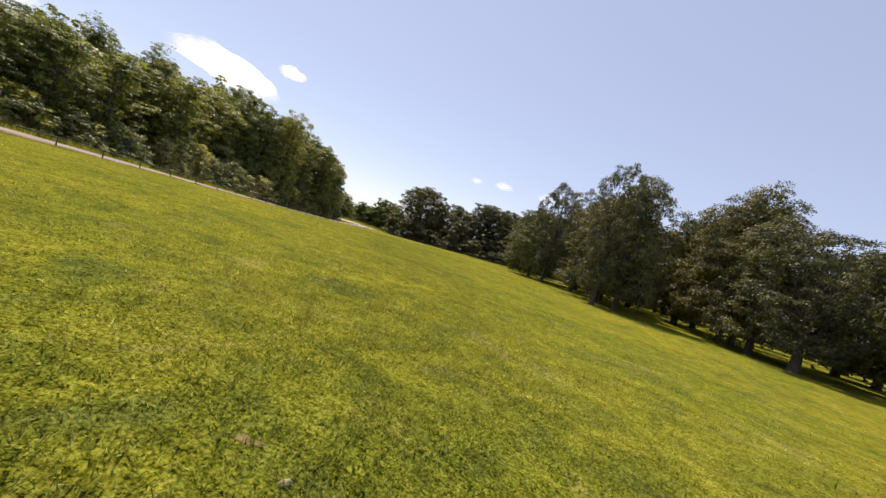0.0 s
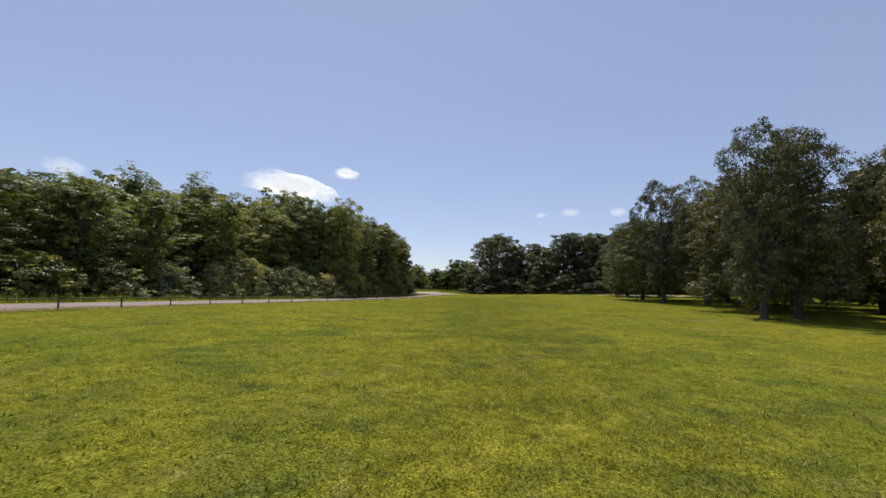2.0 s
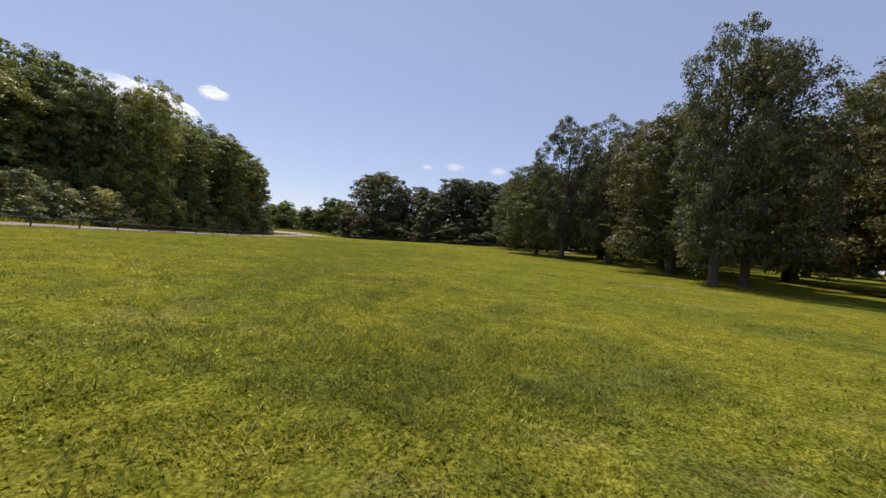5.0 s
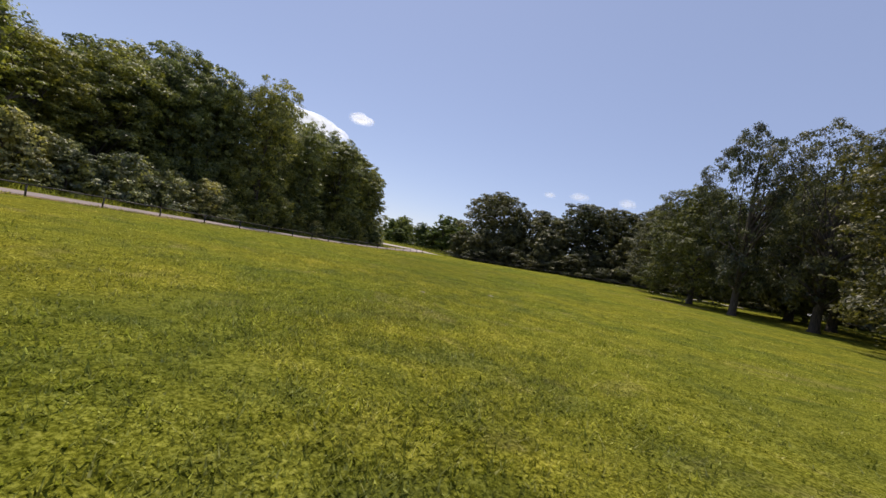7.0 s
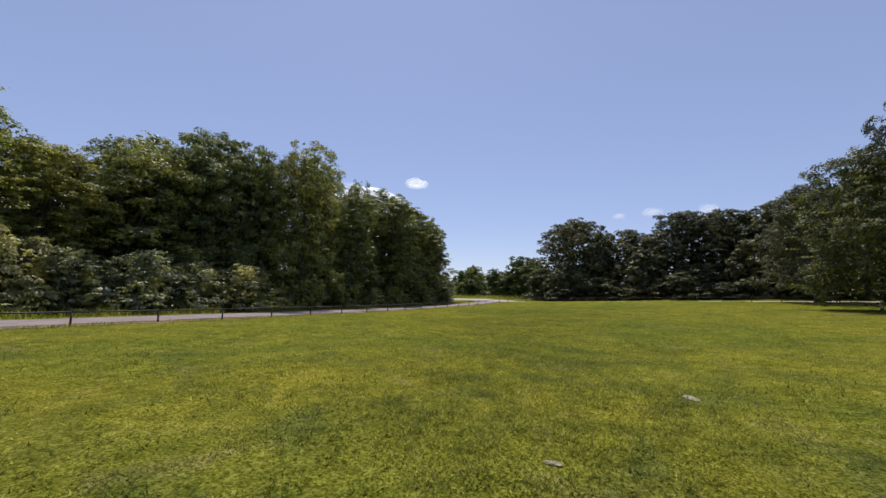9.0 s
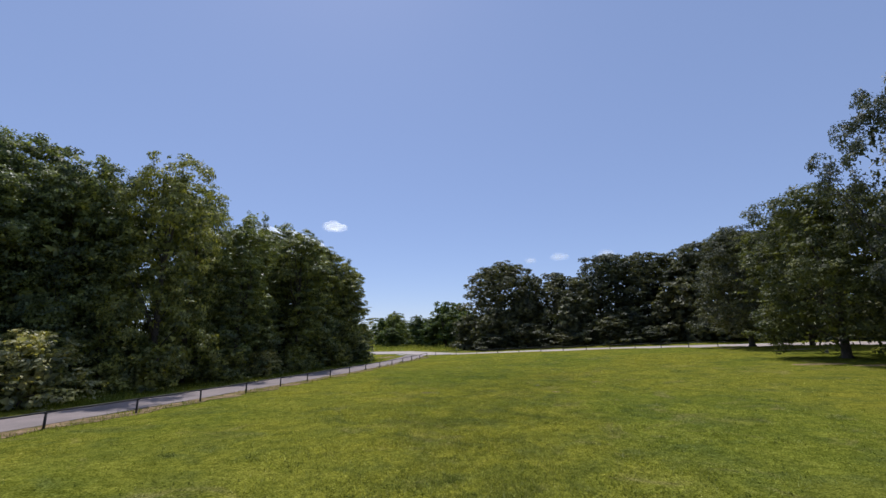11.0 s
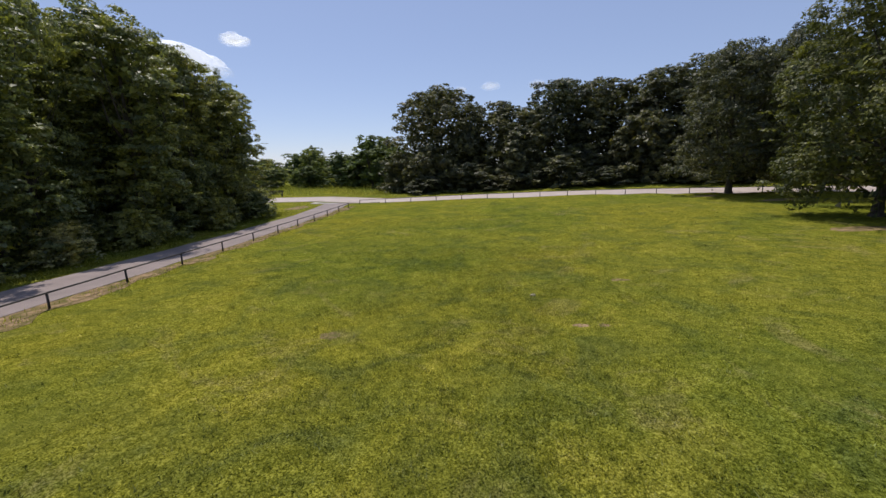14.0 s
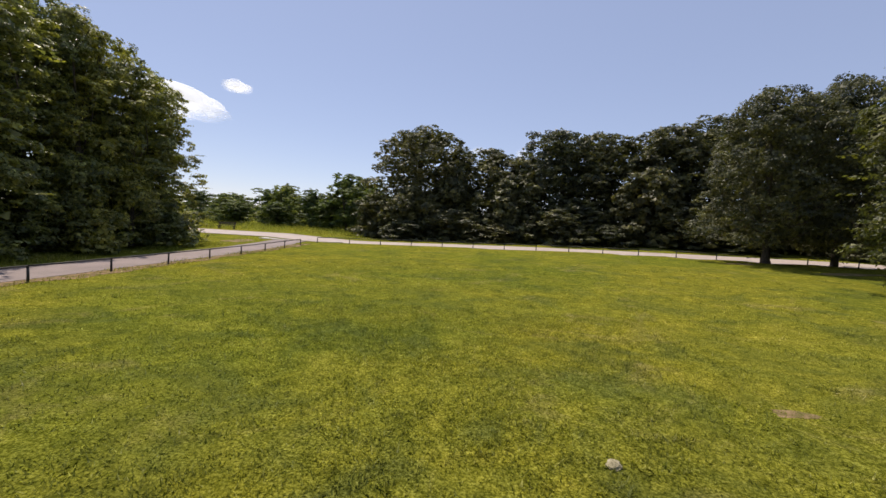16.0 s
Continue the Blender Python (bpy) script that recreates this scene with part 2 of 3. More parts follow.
# ---------------------------------------------------------------- mesh helpers
def mesh_from(name, verts, faces, mat, smooth=False):
    """A mesh from an array of points and an array (or list) of faces with equal corner counts."""
    me = bpy.data.meshes.new(name)
    v = np.asarray(verts, np.float32)
    f = np.asarray(faces, np.int32)
    k = f.shape[1]
    me.vertices.add(len(v))
    me.vertices.foreach_set("co", v.ravel())
    me.loops.add(f.size)
    me.loops.foreach_set("vertex_index", f.ravel())
    me.polygons.add(len(f))
    me.polygons.foreach_set("loop_start", np.arange(0, f.size, k, dtype=np.int32))
    me.polygons.foreach_set("loop_total", np.full(len(f), k, np.int32))
    if smooth:
        me.polygons.foreach_set("use_smooth", np.ones(len(f), bool))
    me.update(calc_edges=True)
    me.validate()
    me.materials.append(mat)
    return me


def child(name, me, parent, label=""):
    ob = new(name, me)
    ob.parent = parent
    return tagged(ob, label=label)


def tube(points, radii, seg=7, cap=True):
    """Vertices and quads of a tapered tube along points."""
    pts = [Vector(p) for p in points]
    vs, fs = [], []
    for i, (p, r) in enumerate(zip(pts, radii)):
        d = (pts[min(i + 1, len(pts) - 1)] - pts[max(i - 1, 0)]).normalized()
        a = d.cross(Vector((0.31, 0.95, 0.07)) if abs(d.y) < 0.9 else Vector((1, 0, 0))).normalized()
        b = d.cross(a)
        for s in range(seg):
            w = 2 * math.pi * s / seg
            vs.append(p + a * (math.cos(w) * r) + b * (math.sin(w) * r))
    for i in range(len(pts) - 1):
        for s in range(seg):
            t = (s + 1) % seg
            fs.append((i * seg + s, i * seg + t, (i + 1) * seg + t, (i + 1) * seg + s))
    if cap:
        for end, ring in ((pts[0], 0), (pts[-1], (len(pts) - 1) * seg)):
            vs.append(end)
            c = len(vs) - 1
            for s in range(0, seg, 1):
                fs.append((ring + s, ring + (s + 1) % seg, c, c) if ring else (ring + (s + 1) % seg, ring + s, c, c))
    return vs, fs


def joined(pieces):
    vs, fs = [], []
    for v, f in pieces:
        o = len(vs)
        vs += [tuple(p) for p in v]
        fs += [tuple(i + o for i in q) for q in f]
    return vs, fs


def poly_mesh(name, vs, fs, mat, smooth=True):
    """A mesh from mixed quads and triangles (a repeated last corner marks a triangle)."""
    me = bpy.data.meshes.new(name)
    me.from_pydata([tuple(v) for v in vs], [], [q[:3] if len(q) == 4 and q[3] == q[2] else q for q in fs])
    for p in me.polygons:
        p.use_smooth = smooth
    me.materials.append(mat)
    return me


def strip(name, line, width, lift, mat, thick=0.08, step=2.0, wobble=0.0):
    """A paved strip draped along a polyline, with its own thickness."""
    pts = [Vector((x, y)) for x, y in line]
    path = []
    for k in range(len(pts) - 1):
        p0, p1, p2, p3 = pts[max(k - 1, 0)], pts[k], pts[k + 1], pts[min(k + 2, len(pts) - 1)]
        cnt = max(2, int((p2 - p1).length / step))
        for i in range(cnt):
            t = i / cnt
            path.append(0.5 * ((2 * p1) + (p2 - p0) * t + (2 * p0 - 5 * p1 + 4 * p2 - p3) * t * t + (3 * p1 - p0 - 3 * p2 + p3) * t**3))
    path.append(pts[-1])
    cols = 5
    vs, fs = [], []
    for i, p in enumerate(path):
        d = (path[min(i + 1, len(path) - 1)] - path[max(i - 1, 0)]).normalized()
        nrm = Vector((-d.y, d.x))
        for c in range(cols):
            s = (c / (cols - 1) - 0.5) * width
            if c in (0, cols - 1):
                s += wobble * noise.noise((p.x * 0.7, p.y * 0.7, c))
            q = p + nrm * s
            vs.append((q.x, q.y, lz(q.x, q.y) + lift))
        for c in (0, cols - 1):
            x, y, z = vs[i * (cols + 2) + c]
            vs.append((x, y, z - thick))
    w = cols + 2
    for i in range(len(path) - 1):
        a, b = i * w, (i + 1) * w
        for c in range(cols - 1):
            fs.append((a + c, b + c, b + c + 1, a + c + 1))
        fs.append((a + cols, b + cols, b, a))
        fs.append((a + cols - 1, b + cols - 1, b + cols + 1, a + cols + 1))
    me = poly_mesh(name, vs, fs, mat, False)
    bm = bmesh.new()
    bm.from_mesh(me)
    bmesh.ops.recalc_face_normals(bm, faces=bm.faces)
    if sum(f.normal.z * f.calc_area() for f in bm.faces) < 0:
        bmesh.ops.reverse_faces(bm, faces=bm.faces)
    bm.to_mesh(me)
    bm.free()
    return new(name, me)


# ---------------------------------------------------------------- ground, road, path
def axis(a, b, fine, reach):
    core = np.arange(a, b + 0.01, fine)
    out = [b + fine]
    while out[-1] < reach:
        out.append(out[-1] * 1.0 + (out[-1] - b) * 0.5 + fine)
    out = np.array(out)
    return np.concatenate([(a - (out - b))[::-1], core, out])


gx, gy = axis(-60, 70, 2.0, 2600), axis(-30, 140, 2.0, 2800)
GX, GY = np.meshgrid(gx, gy)
verts = np.stack([GX.ravel(), GY.ravel(), land(GX, GY).ravel()], 1)
idx = np.arange(len(gx) * len(gy)).reshape(len(gy), len(gx))
quads = np.stack([idx[:-1, :-1], idx[:-1, 1:], idx[1:, 1:], idx[1:, :-1]], -1).reshape(-1, 4)
tagged(new("ground", mesh_from("ground", verts, quads, MEADOW, True)), "mown yellow-green summer meadow grass", "ground", kind="structure")

ROAD_LINE = [(-130, 128), (-80, 120), (-45, 115.7), (-30, 114.8), (-18, 114.9), (-6, 114.2), (4, 112.4), (14, 109.4), (25, 105.0), (40, 97.6), (58, 86), (80, 71), (115, 45)]
tagged(strip("road", ROAD_LINE, 6.2, 0.035, ROAD, wobble=0.15), "sun-bleached grey two-lane park road", "road", kind="structure")
PATH_LINE = [(-26.2, -60), (-26.2, 0), (-26.0, 25), (-25.6, 50), (-25.5, 70), (-25.3, 82), (-25.1, 92), (-25.2, 99), (-25.6, 105), (-26.2, 111.2)]
tagged(strip("path", PATH_LINE, 3.3, 0.025, ASPHALT, wobble=0.25), "weathered purple-grey asphalt path along the fence", "path", kind="structure")
tagged(strip("apron", [(-29.8, 109.6), (-26.5, 109.5), (-20.5, 108.6)], 1.5, 0.05, CONCRETE), "pale concrete apron where path meets road", "pavement", kind="structure")
tagged(strip("verge", [(-24.1, -20), (-23.75, 25), (-23.45, 50), (-23.3, 70), (-23.3, 90), (-22.9, 104)], 1.1, 0.012, EARTH, 0.05, 0.6, 0.75), "worn dusty strip between path and fence", "verge", kind="structure")


# ---------------------------------------------------------------- pipe-rail fence
def fence(line, spacing, label):
    pts = [Vector((x, y)) for x, y in line]
    places, carry = [], 0.0
    for a, b in zip(pts, pts[1:]):
        length = (b - a).length
        s = carry
        while s < length:
            places.append(a.lerp(b, s / length))
            s += spacing
        carry = s - length
    root = tagged(new("fence"), label, "fence")
    root.location = (places[0].x, places[0].y, lz(*places[0]))
    pv, pf = joined([tube([(0, 0, -0.12), (0, 0, 0.51)], [0.041, 0.039], 10), tube([(0, 0, 0.505), (0, 0, 0.53)], [0.046, 0.039], 10)])
    post_me = poly_mesh("post", pv, pf, STEEL)
    base = Vector(root.location)
    for i, p in enumerate(places):
        ob = child("post", post_me, root)
        ob.location = Vector((p.x, p.y, lz(*p))) - base
        ob.rotation_euler = (radians(random.uniform(-1.5, 1.5)), radians(random.uniform(-1.5, 1.5)), random.uniform(0, 6))
    for a, b in zip(places, places[1:]):
        za, zb = lz(*a) + 0.55, lz(*b) + 0.55
        sag = random.uniform(0.0, 0.015)
        m = a.lerp(b, 0.5)
        d = (b - a).normalized() * 0.02
        v, f = tube([Vector((a.x + d.x, a.y + d.y, za)) - base, Vector((m.x, m.y, (za + zb) / 2 - sag)) - base, Vector((b.x - d.x, b.y - d.y, zb)) - base], [0.03] * 3, 8)
        child("rail", poly_mesh("rail", v, f, STEEL), root)
    return root


fence([(-24.0, -12.1), (-23.6, 30), (-23.2, 50), (-23.0, 64), (-23.25, 74), (-23.1, 84), (-22.9, 92), (-22.7, 104.4)], 3.265, "low black steel pipe-rail fence beside the asphalt path")
fence([(-22.4, 105.6), (-19, 106.3), (-8, 106.6), (0, 105.9), (6.4, 104.5), (12, 102.7), (22, 98.3), (36, 91.5), (52, 82), (70, 70)], 3.05, "low black steel pipe-rail fence along the park road")


# ---------------------------------------------------------------- trees
def leaves(rng, centres, radii, counts, size, lean=None, up=0.25, flat=0.0, shell=0.4, wide=0.3, kite=True):
    """Leaf sprays on ellipsoid clumps. lean: the way each clump faces; kite: four-cornered leaves, else three."""
    rep = np.repeat(np.arange(len(centres)), counts)
    n = len(rep)
    d = rng.normal(size=(n, 3))
    if lean is not None:
        d += lean[rep] * 0.7
    d[:, 2] = np.where(rng.random(n) < 0.7, np.abs(d[:, 2]), d[:, 2])
    d /= np.linalg.norm(d, axis=1, keepdims=True)
    r = shell + (1 - shell) * rng.random(n) ** 0.5
    r *= 1 + 0.16 * np.clip(rng.normal(size=n), -1.5, 1.5)
    p = centres[rep] + d * radii[rep] * r[:, None]
    nm = d * 0.7 + rng.normal(size=(n, 3)) * (0.55 - 0.35 * flat)
    if lean is not None:
        nm += lean[rep] * 0.4
    nm[:, 2] += up + 1.3 * flat
    nm /= np.linalg.norm(nm, axis=1, keepdims=True)
    t = np.cross(nm, rng.normal(size=(n, 3)))
    t /= np.linalg.norm(t, axis=1, keepdims=True) + 1e-9
    w = np.cross(nm, t)
    ln = size * (0.5 + 0.8 * rng.random(n) ** 1.2)[:, None]
    wd = ln * wide * (0.75 + 0.5 * rng.random(n))[:, None]
    if kite:
        v = np.stack([p - t * ln * 0.45, p + t * ln * 0.05 + w * wd, p + t * ln * 0.55 - nm * ln * 0.12, p + t * ln * 0.0 - w * wd], 1).reshape(-1, 3)
        return v, np.arange(4 * n).reshape(-1, 4)
    v = np.stack([p - t * ln * 0.4 + w * wd, p - t * ln * 0.3 - w * wd, p + t * ln * 0.6], 1).reshape(-1, 3)
    return v, np.arange(3 * n).reshape(-1, 3)


def tree(name, seed, height, radius, base, leaf_mat, boughs, bough, clumps, per, size, rough=0.3, belly=0.4, power=2.2, skirt=0.85, trunk_r=0.3, limbs=12, flat=0.0, leaders=0, label="", category="tree", group="", drop=0.0, sprays=0, squash=0.62, core=40, kite=True, wide=0.3):
    """A tree at the origin: tapered trunk, limbs, and a crown of boughs; each bough carries clumps, each clump leaf sprays.
    bough: a bough's size against the crown's radius; belly: where the crown is widest; power: how blunt its top; skirt: width at the crown's foot;
    leaders: upright shoots; drop: gaps; sprays: flat layered twigs that stand proud."""
    rng = np.random.default_rng(seed)
    root = tagged(new(name), label, category, group)

    def width(u):
        up = np.clip((u - belly) / (1 - belly), 0, 1)
        down = np.clip(u / belly, 0, 1)
        return np.where(u > belly, np.maximum(1 - up**power, 0) ** (1 / 1.7), skirt + (1 - skirt) * np.sin(down * math.pi / 2))

    def ring(n, lo, hi):
        u = (np.arange(n) + rng.random(n)) / n
        u = 1 - (1 - u) ** 1.12
        a = np.arange(n) * 2.39996 + rng.random() * 6 + rng.normal(size=n) * 0.25
        bend = np.array([noise.noise((math.cos(w) * 1.3 + seed, math.sin(w) * 1.3, q * 3.5)) for w, q in zip(a, u)])
        r = radius * width(u) * (1 + rough * 1.6 * bend) * (lo + (hi - lo) * rng.random(n))
        z = base + (height - base) * u * (1 + 0.3 * rough * bend * u)
        return np.stack([np.cos(a) * r, np.sin(a) * r, z], 1)

    big = ring(boughs, 0.55, 0.85)
    big_r = radius * bough * (0.65 + 0.7 * rng.random(boughs))
    shoots = []
    for _ in range(leaders):
        a, q = rng.random() * 6.28, radius * (0.1 + 0.5 * rng.random())
        x, y = math.cos(a) * q, math.sin(a) * q
        top = height * (0.97 + 0.07 * rng.random()) * (1 - 0.12 * q / radius)
        k = np.linspace(0.74, 1.0, 4)
        big = np.concatenate([big, np.stack([x * (0.8 + 0.25 * k), y * (0.8 + 0.25 * k), top * k], 1)])
        big_r = np.concatenate([big_r, radius * bough * np.linspace(0.8, 0.36, 4)])
        shoots.append(Vector((x * 1.05, y * 1.05, top)))
    if drop:
        keep = rng.random(len(big)) > drop
        big, big_r = big[keep], big_r[keep]
    # clumps over the outer and upper side of each bough
    rep = np.repeat(np.arange(len(big)), clumps)
    out = big * (1, 1, 0)
    out /= np.linalg.norm(out, axis=1, keepdims=True) + 0.3 * radius * 0.2
    d = rng.normal(size=(len(rep), 3)) + out[rep] * 0.75 + np.array((0, 0, 0.4))
    d /= np.linalg.norm(d, axis=1, keepdims=True)
    cen = big[rep] + d * (big_r[rep] * (0.55 + 0.5 * rng.random(len(rep))))[:, None] * (1, 1, 0.8)
    rad = big_r[rep] * (0.24 + 0.26 * rng.random(len(rep)))
    mean = float(rad.mean())
    counts = np.maximum(4, (per * (rad / mean) ** 2).astype(int))
    v, f = leaves(rng, cen, np.stack([rad * 1.2, rad * 1.2, rad * squash], 1), counts, size, d, flat=flat, kite=kite, wide=wide)
    if sprays:
        sc = ring(sprays, 0.86, 1.02)
        sr = mean * (0.8 + 0.8 * rng.random(sprays))
        sv, _ = leaves(rng, sc, np.stack([sr * 1.5, sr * 1.5, sr * 0.2], 1), np.maximum(5, (per * 0.7 * (sr / mean) ** 2).astype(int)), size, flat=0.8, shell=0.1, kite=kite, wide=wide)
        v = np.concatenate([v, sv])
    if core:
        cc = ring(core, 0.15, 0.6) * (1, 1, 0.9)
        cr = radius * (0.16 + 0.12 * rng.random(core))
        cv, _ = leaves(rng, cc, np.stack([cr, cr, cr * 0.8], 1), np.full(core, 34), size * 1.9, shell=0.2, kite=kite, wide=0.4)
        v = np.concatenate([v, cv])
    f = np.arange(len(v)).reshape(-1, f.shape[1])
    grow = (radius / np.percentile(np.hypot(v[:, 0], v[:, 1]), 98), height / np.percentile(v[:, 2], 99.9))
    v *= (grow[0], grow[0], grow[1])
    cen = cen * (grow[0], grow[0], grow[1])
    shoots = [Vector((p.x * grow[0], p.y * grow[0], p.z * grow[1])) for p in shoots]
    v[:, 2] = np.maximum(v[:, 2], 0.06)
    # wood
    lean = rng.normal(size=2) * 0.25
    hc = (height + base) / 2
    hs = [-0.15, 0.25, 0.5 * base + 0.6, max(base, 1.5) + 0.8, hc, height * 0.86]
    tp = [(lean[0] * h / height * 1.5, lean[1] * h / height * 1.5, h) for h in hs]
    wood = [tube(tp, [trunk_r * s for s in (1.75, 1.2, 1.0, 0.9, 0.55, 0.1)], 10, False)]
    ends = [Vector(cen[j]) for j in rng.permutation(len(cen))[:limbs]] + shoots
    for c in ends:
        z0 = max(base * 0.85, min(c.z * (0.35 + 0.3 * rng.random()), hc))
        s = Vector((lean[0] * z0 / height * 1.5, lean[1] * z0 / height * 1.5, z0))
        m = s.lerp(c, 0.5) + Vector(rng.normal(size=3) * 0.09 * (c - s).length)
        m.z -= 0.12 * (c - s).length * (0.5 if c.z > hc else -0.2)
        rr = trunk_r * (0.24 + 0.18 * rng.random())
        wood.append(tube([s, s.lerp(m, 0.5), m, c], [rr, rr * 0.75, rr * 0.5, rr * 0.16], 6, False))
    wv, wf = joined(wood)
    child("trunk", poly_mesh("trunk", wv, wf, BARK), root, "dark furrowed bark")
    child("crown", mesh_from("crown", v, f, leaf_mat), root)
    return root


def plant(proto, size, spots):
    """Sets a tree and its copies: spots of x, y, height, radius, turn. size: the built height and radius."""
    h0, r0 = size
    def where(s):
        x, y, h, r, turn = s
        return Matrix.LocRotScale((x, y, lz(x, y)), Euler((0, 0, radians(turn))), (r / r0, r / r0, h / h0))
    out = [copy_thing(proto, where(s)) for s in spots[1:]]
    proto.matrix_basis = where(spots[0])
    return [proto] + out


# park oaks of the grove
OAK = "tall broad-crowned oak with dark green leaves and dense shade below"
ROUND = "round full-crowned oak with low sweeping dark green branches"
GROVE = "oaks of the grove"
oak_a = tree("oak_tree", 11, 17, 6.5, 1.9, LEAF_OAK, 84, 0.22, 13, 32, 0.25, 0.32, 0.42, 2.3, 0.85, 0.34, 24, label=OAK, group=GROVE, leaders=1, drop=0.03, sprays=30, squash=0.95, core=100, kite=False, wide=0.34)
oak_b = tree("oak_tree", 23, 17, 6.5, 2.2, LEAF_OAK, 78, 0.18, 13, 30, 0.24, 0.4, 0.66, 4.0, 0.6, 0.40, 40, label=OAK, group=GROVE, drop=0.22, sprays=20, squash=0.9, core=36, kite=False, wide=0.34)
oak_c = tree("oak_tree", 37, 15, 6.0, 1.7, LEAF_OAK, 84, 0.2, 13, 32, 0.24, 0.22, 0.4, 2.3, 0.9, 0.28, 20, label=ROUND, group=GROVE, drop=0.02, sprays=40, squash=0.8, core=100, kite=False, wide=0.34)
oak_d = tree("oak_tree", 41, 16, 6.5, 1.6, LEAF_OAK, 42, 0.26, 8, 14, 0.6, 0.4, 0.42, 2.3, 0.8, 0.38, 10, label=OAK, group=GROVE, leaders=2, squash=0.9, core=70, kite=False, wide=0.36)
linden = tree("linden_tree", 43, 14.4, 6.8, 1.2, LEAF_LINDEN, 84, 0.2, 13, 32, 0.25, 0.2, 0.38, 2.2, 0.95, 0.3, 18, flat=0.1, label="broad yellow-green linden with branches sweeping low over the grass", group=GROVE, sprays=60, squash=0.7, core=100, kite=False, wide=0.34)
plant(linden, (14.4, 6.8), [(16.4, 85.0, 14.4, 6.3, 100)])
plant(oak_a, (17, 6.5), [(21.4, 49.2, 16.6, 5.4, 0), (25.2, 66.0, 15.5, 5.8, 130), (34.4, 47.9, 18.8, 7.2, 220), (32.7, 42.5, 14.5, 6.4, 30)])
plant(oak_b, (17, 6.5), [(17.6, 76.4, 18.8, 4.9, 20), (18.4, 48.0, 16.6, 4.2, 160), (26.3, 77.4, 15.5, 6.0, 45), (32.2, 36.0, 12.6, 6.2, 270), (21.8, 71.5, 17.6, 5.4, 110)])
plant(oak_c, (15, 6.0), [(16.5, 100.5, 14.2, 5.6, 0), (22.2, 59.0, 15.4, 6.4, 200), (35.6, 52.2, 17.5, 6.5, 90), (22.8, 101.4, 16.0, 5.2, 40)])
plant(oak_d, (16, 6.5), [(26.0, 84.0, 16, 6.5, 300), (48.0, 50.0, 15, 7, 60), (36.0, 28.0, 13, 5, 200), (40, 66, 17, 7, 10), (37, 84, 17, 7, 250), (51.8, 49.0, 16, 6.5, 0), (50, 75, 18, 7, 120), (60, 62, 18, 7, 30), (30.5, 93, 15, 6, 75), (43, 38, 15, 6.5, 140), (52, 30, 15, 6.5, 280), (62, 42, 16, 7, 190), (46, 92, 15, 7, 320), (32, 72, 15, 6.5, 80), (34, 60, 15.5, 6.5, 170)])

# woodland beside the path
WOOD = "tall woodland tree with layered green foliage down to the ground"
EDGE = "woodland beside the path"
w_a = tree("woodland_tree", 51, 16, 3.8, 0.2, LEAF_WOOD, 66, 0.26, 11, 30, 0.22, 0.4, 0.42, 2.8, 1.0, 0.22, 12, flat=0.15, label=WOOD, group=EDGE, leaders=2, sprays=60, squash=0.65, core=70, kite=False, wide=0.34)
w_b = tree("woodland_tree", 67, 16, 4.2, 0.2, LEAF_WOOD, 68, 0.25, 11, 31, 0.22, 0.38, 0.5, 3.4, 1.0, 0.25, 12, flat=0.05, label=WOOD, group=EDGE, leaders=2, sprays=40, squash=0.85, core=75, kite=False, wide=0.34)
w_c = tree("woodland_tree", 71, 15, 3.2, 0.2, LEAF_WOOD, 60, 0.27, 11, 30, 0.22, 0.4, 0.45, 3.0, 1.0, 0.2, 10, flat=0.15, label="slender dense dark green woodland tree", group=EDGE, leaders=2, sprays=60, squash=0.65, core=65, kite=False, wide=0.34)
w_d = tree("locust_tree", 83, 14, 3.6, 0.9, LEAF_LOCUST, 36, 0.28, 10, 16, 0.29, 0.55, 0.5, 2.2, 0.9, 0.18, 22, flat=0.7, label="feathery light green locust tree with open layered sprays", group=EDGE, leaders=3, core=40, drop=0.06, sprays=90, squash=0.35, wide=0.24)
w_e = tree("woodland_tree", 91, 16, 4.4, 0.4, LEAF_WOOD, 38, 0.29, 7, 12, 0.58, 0.4, 0.48, 3.0, 0.95, 0.25, 6, flat=0.1, label=WOOD, group=EDGE, leaders=1, core=60, squash=0.75, kite=False, wide=0.36)
plant(w_b, (16, 4.2), [(-31.4, 67.6, 16.0, 3.8, 0), (-33.6, 89.0, 14.9, 4.2, 80), (-34.0, 79.2, 15.6, 3.0, 150), (-33.2, 71.6, 15.8, 3.6, 210), (-37.5, 55.5, 13.2, 5.4, 120), (-36.5, 32, 9.9, 5.2, 250), (-35.2, 64.4, 15.2, 3.7, 40), (-36.6, 60.6, 13.8, 4.2, 300), (-34.6, 66.6, 14.0, 4.2, 170)])
plant(w_a, (16, 3.8), [(-37.4, 62.0, 16.2, 3.9, 30), (-32.0, 90.8, 14.2, 3.8, 90), (-36.5, 75, 16.0, 3.5, 180), (-36.5, 84, 14.8, 3.7, 240), (-38.5, 46.5, 12.9, 4.6, 310), (-36.4, 50.6, 10.8, 4.0, 75), (-34.8, 25.5, 8.6, 4.4, 10)])
plant(w_c, (15, 3.2), [(-32.2, 97.6, 12.6, 3.0, 0), (-31.3, 75.0, 13.2, 3.4, 60), (-31.2, 83.6, 14.6, 3.9, 120), (-39.5, 59.0, 14.6, 3.7, 240), (-31.6, 94.0, 13.2, 3.3, 300), (-37.6, 58.0, 11.5, 3.8, 20), (-34.6, 85.4, 16.2, 4.0, 200)])
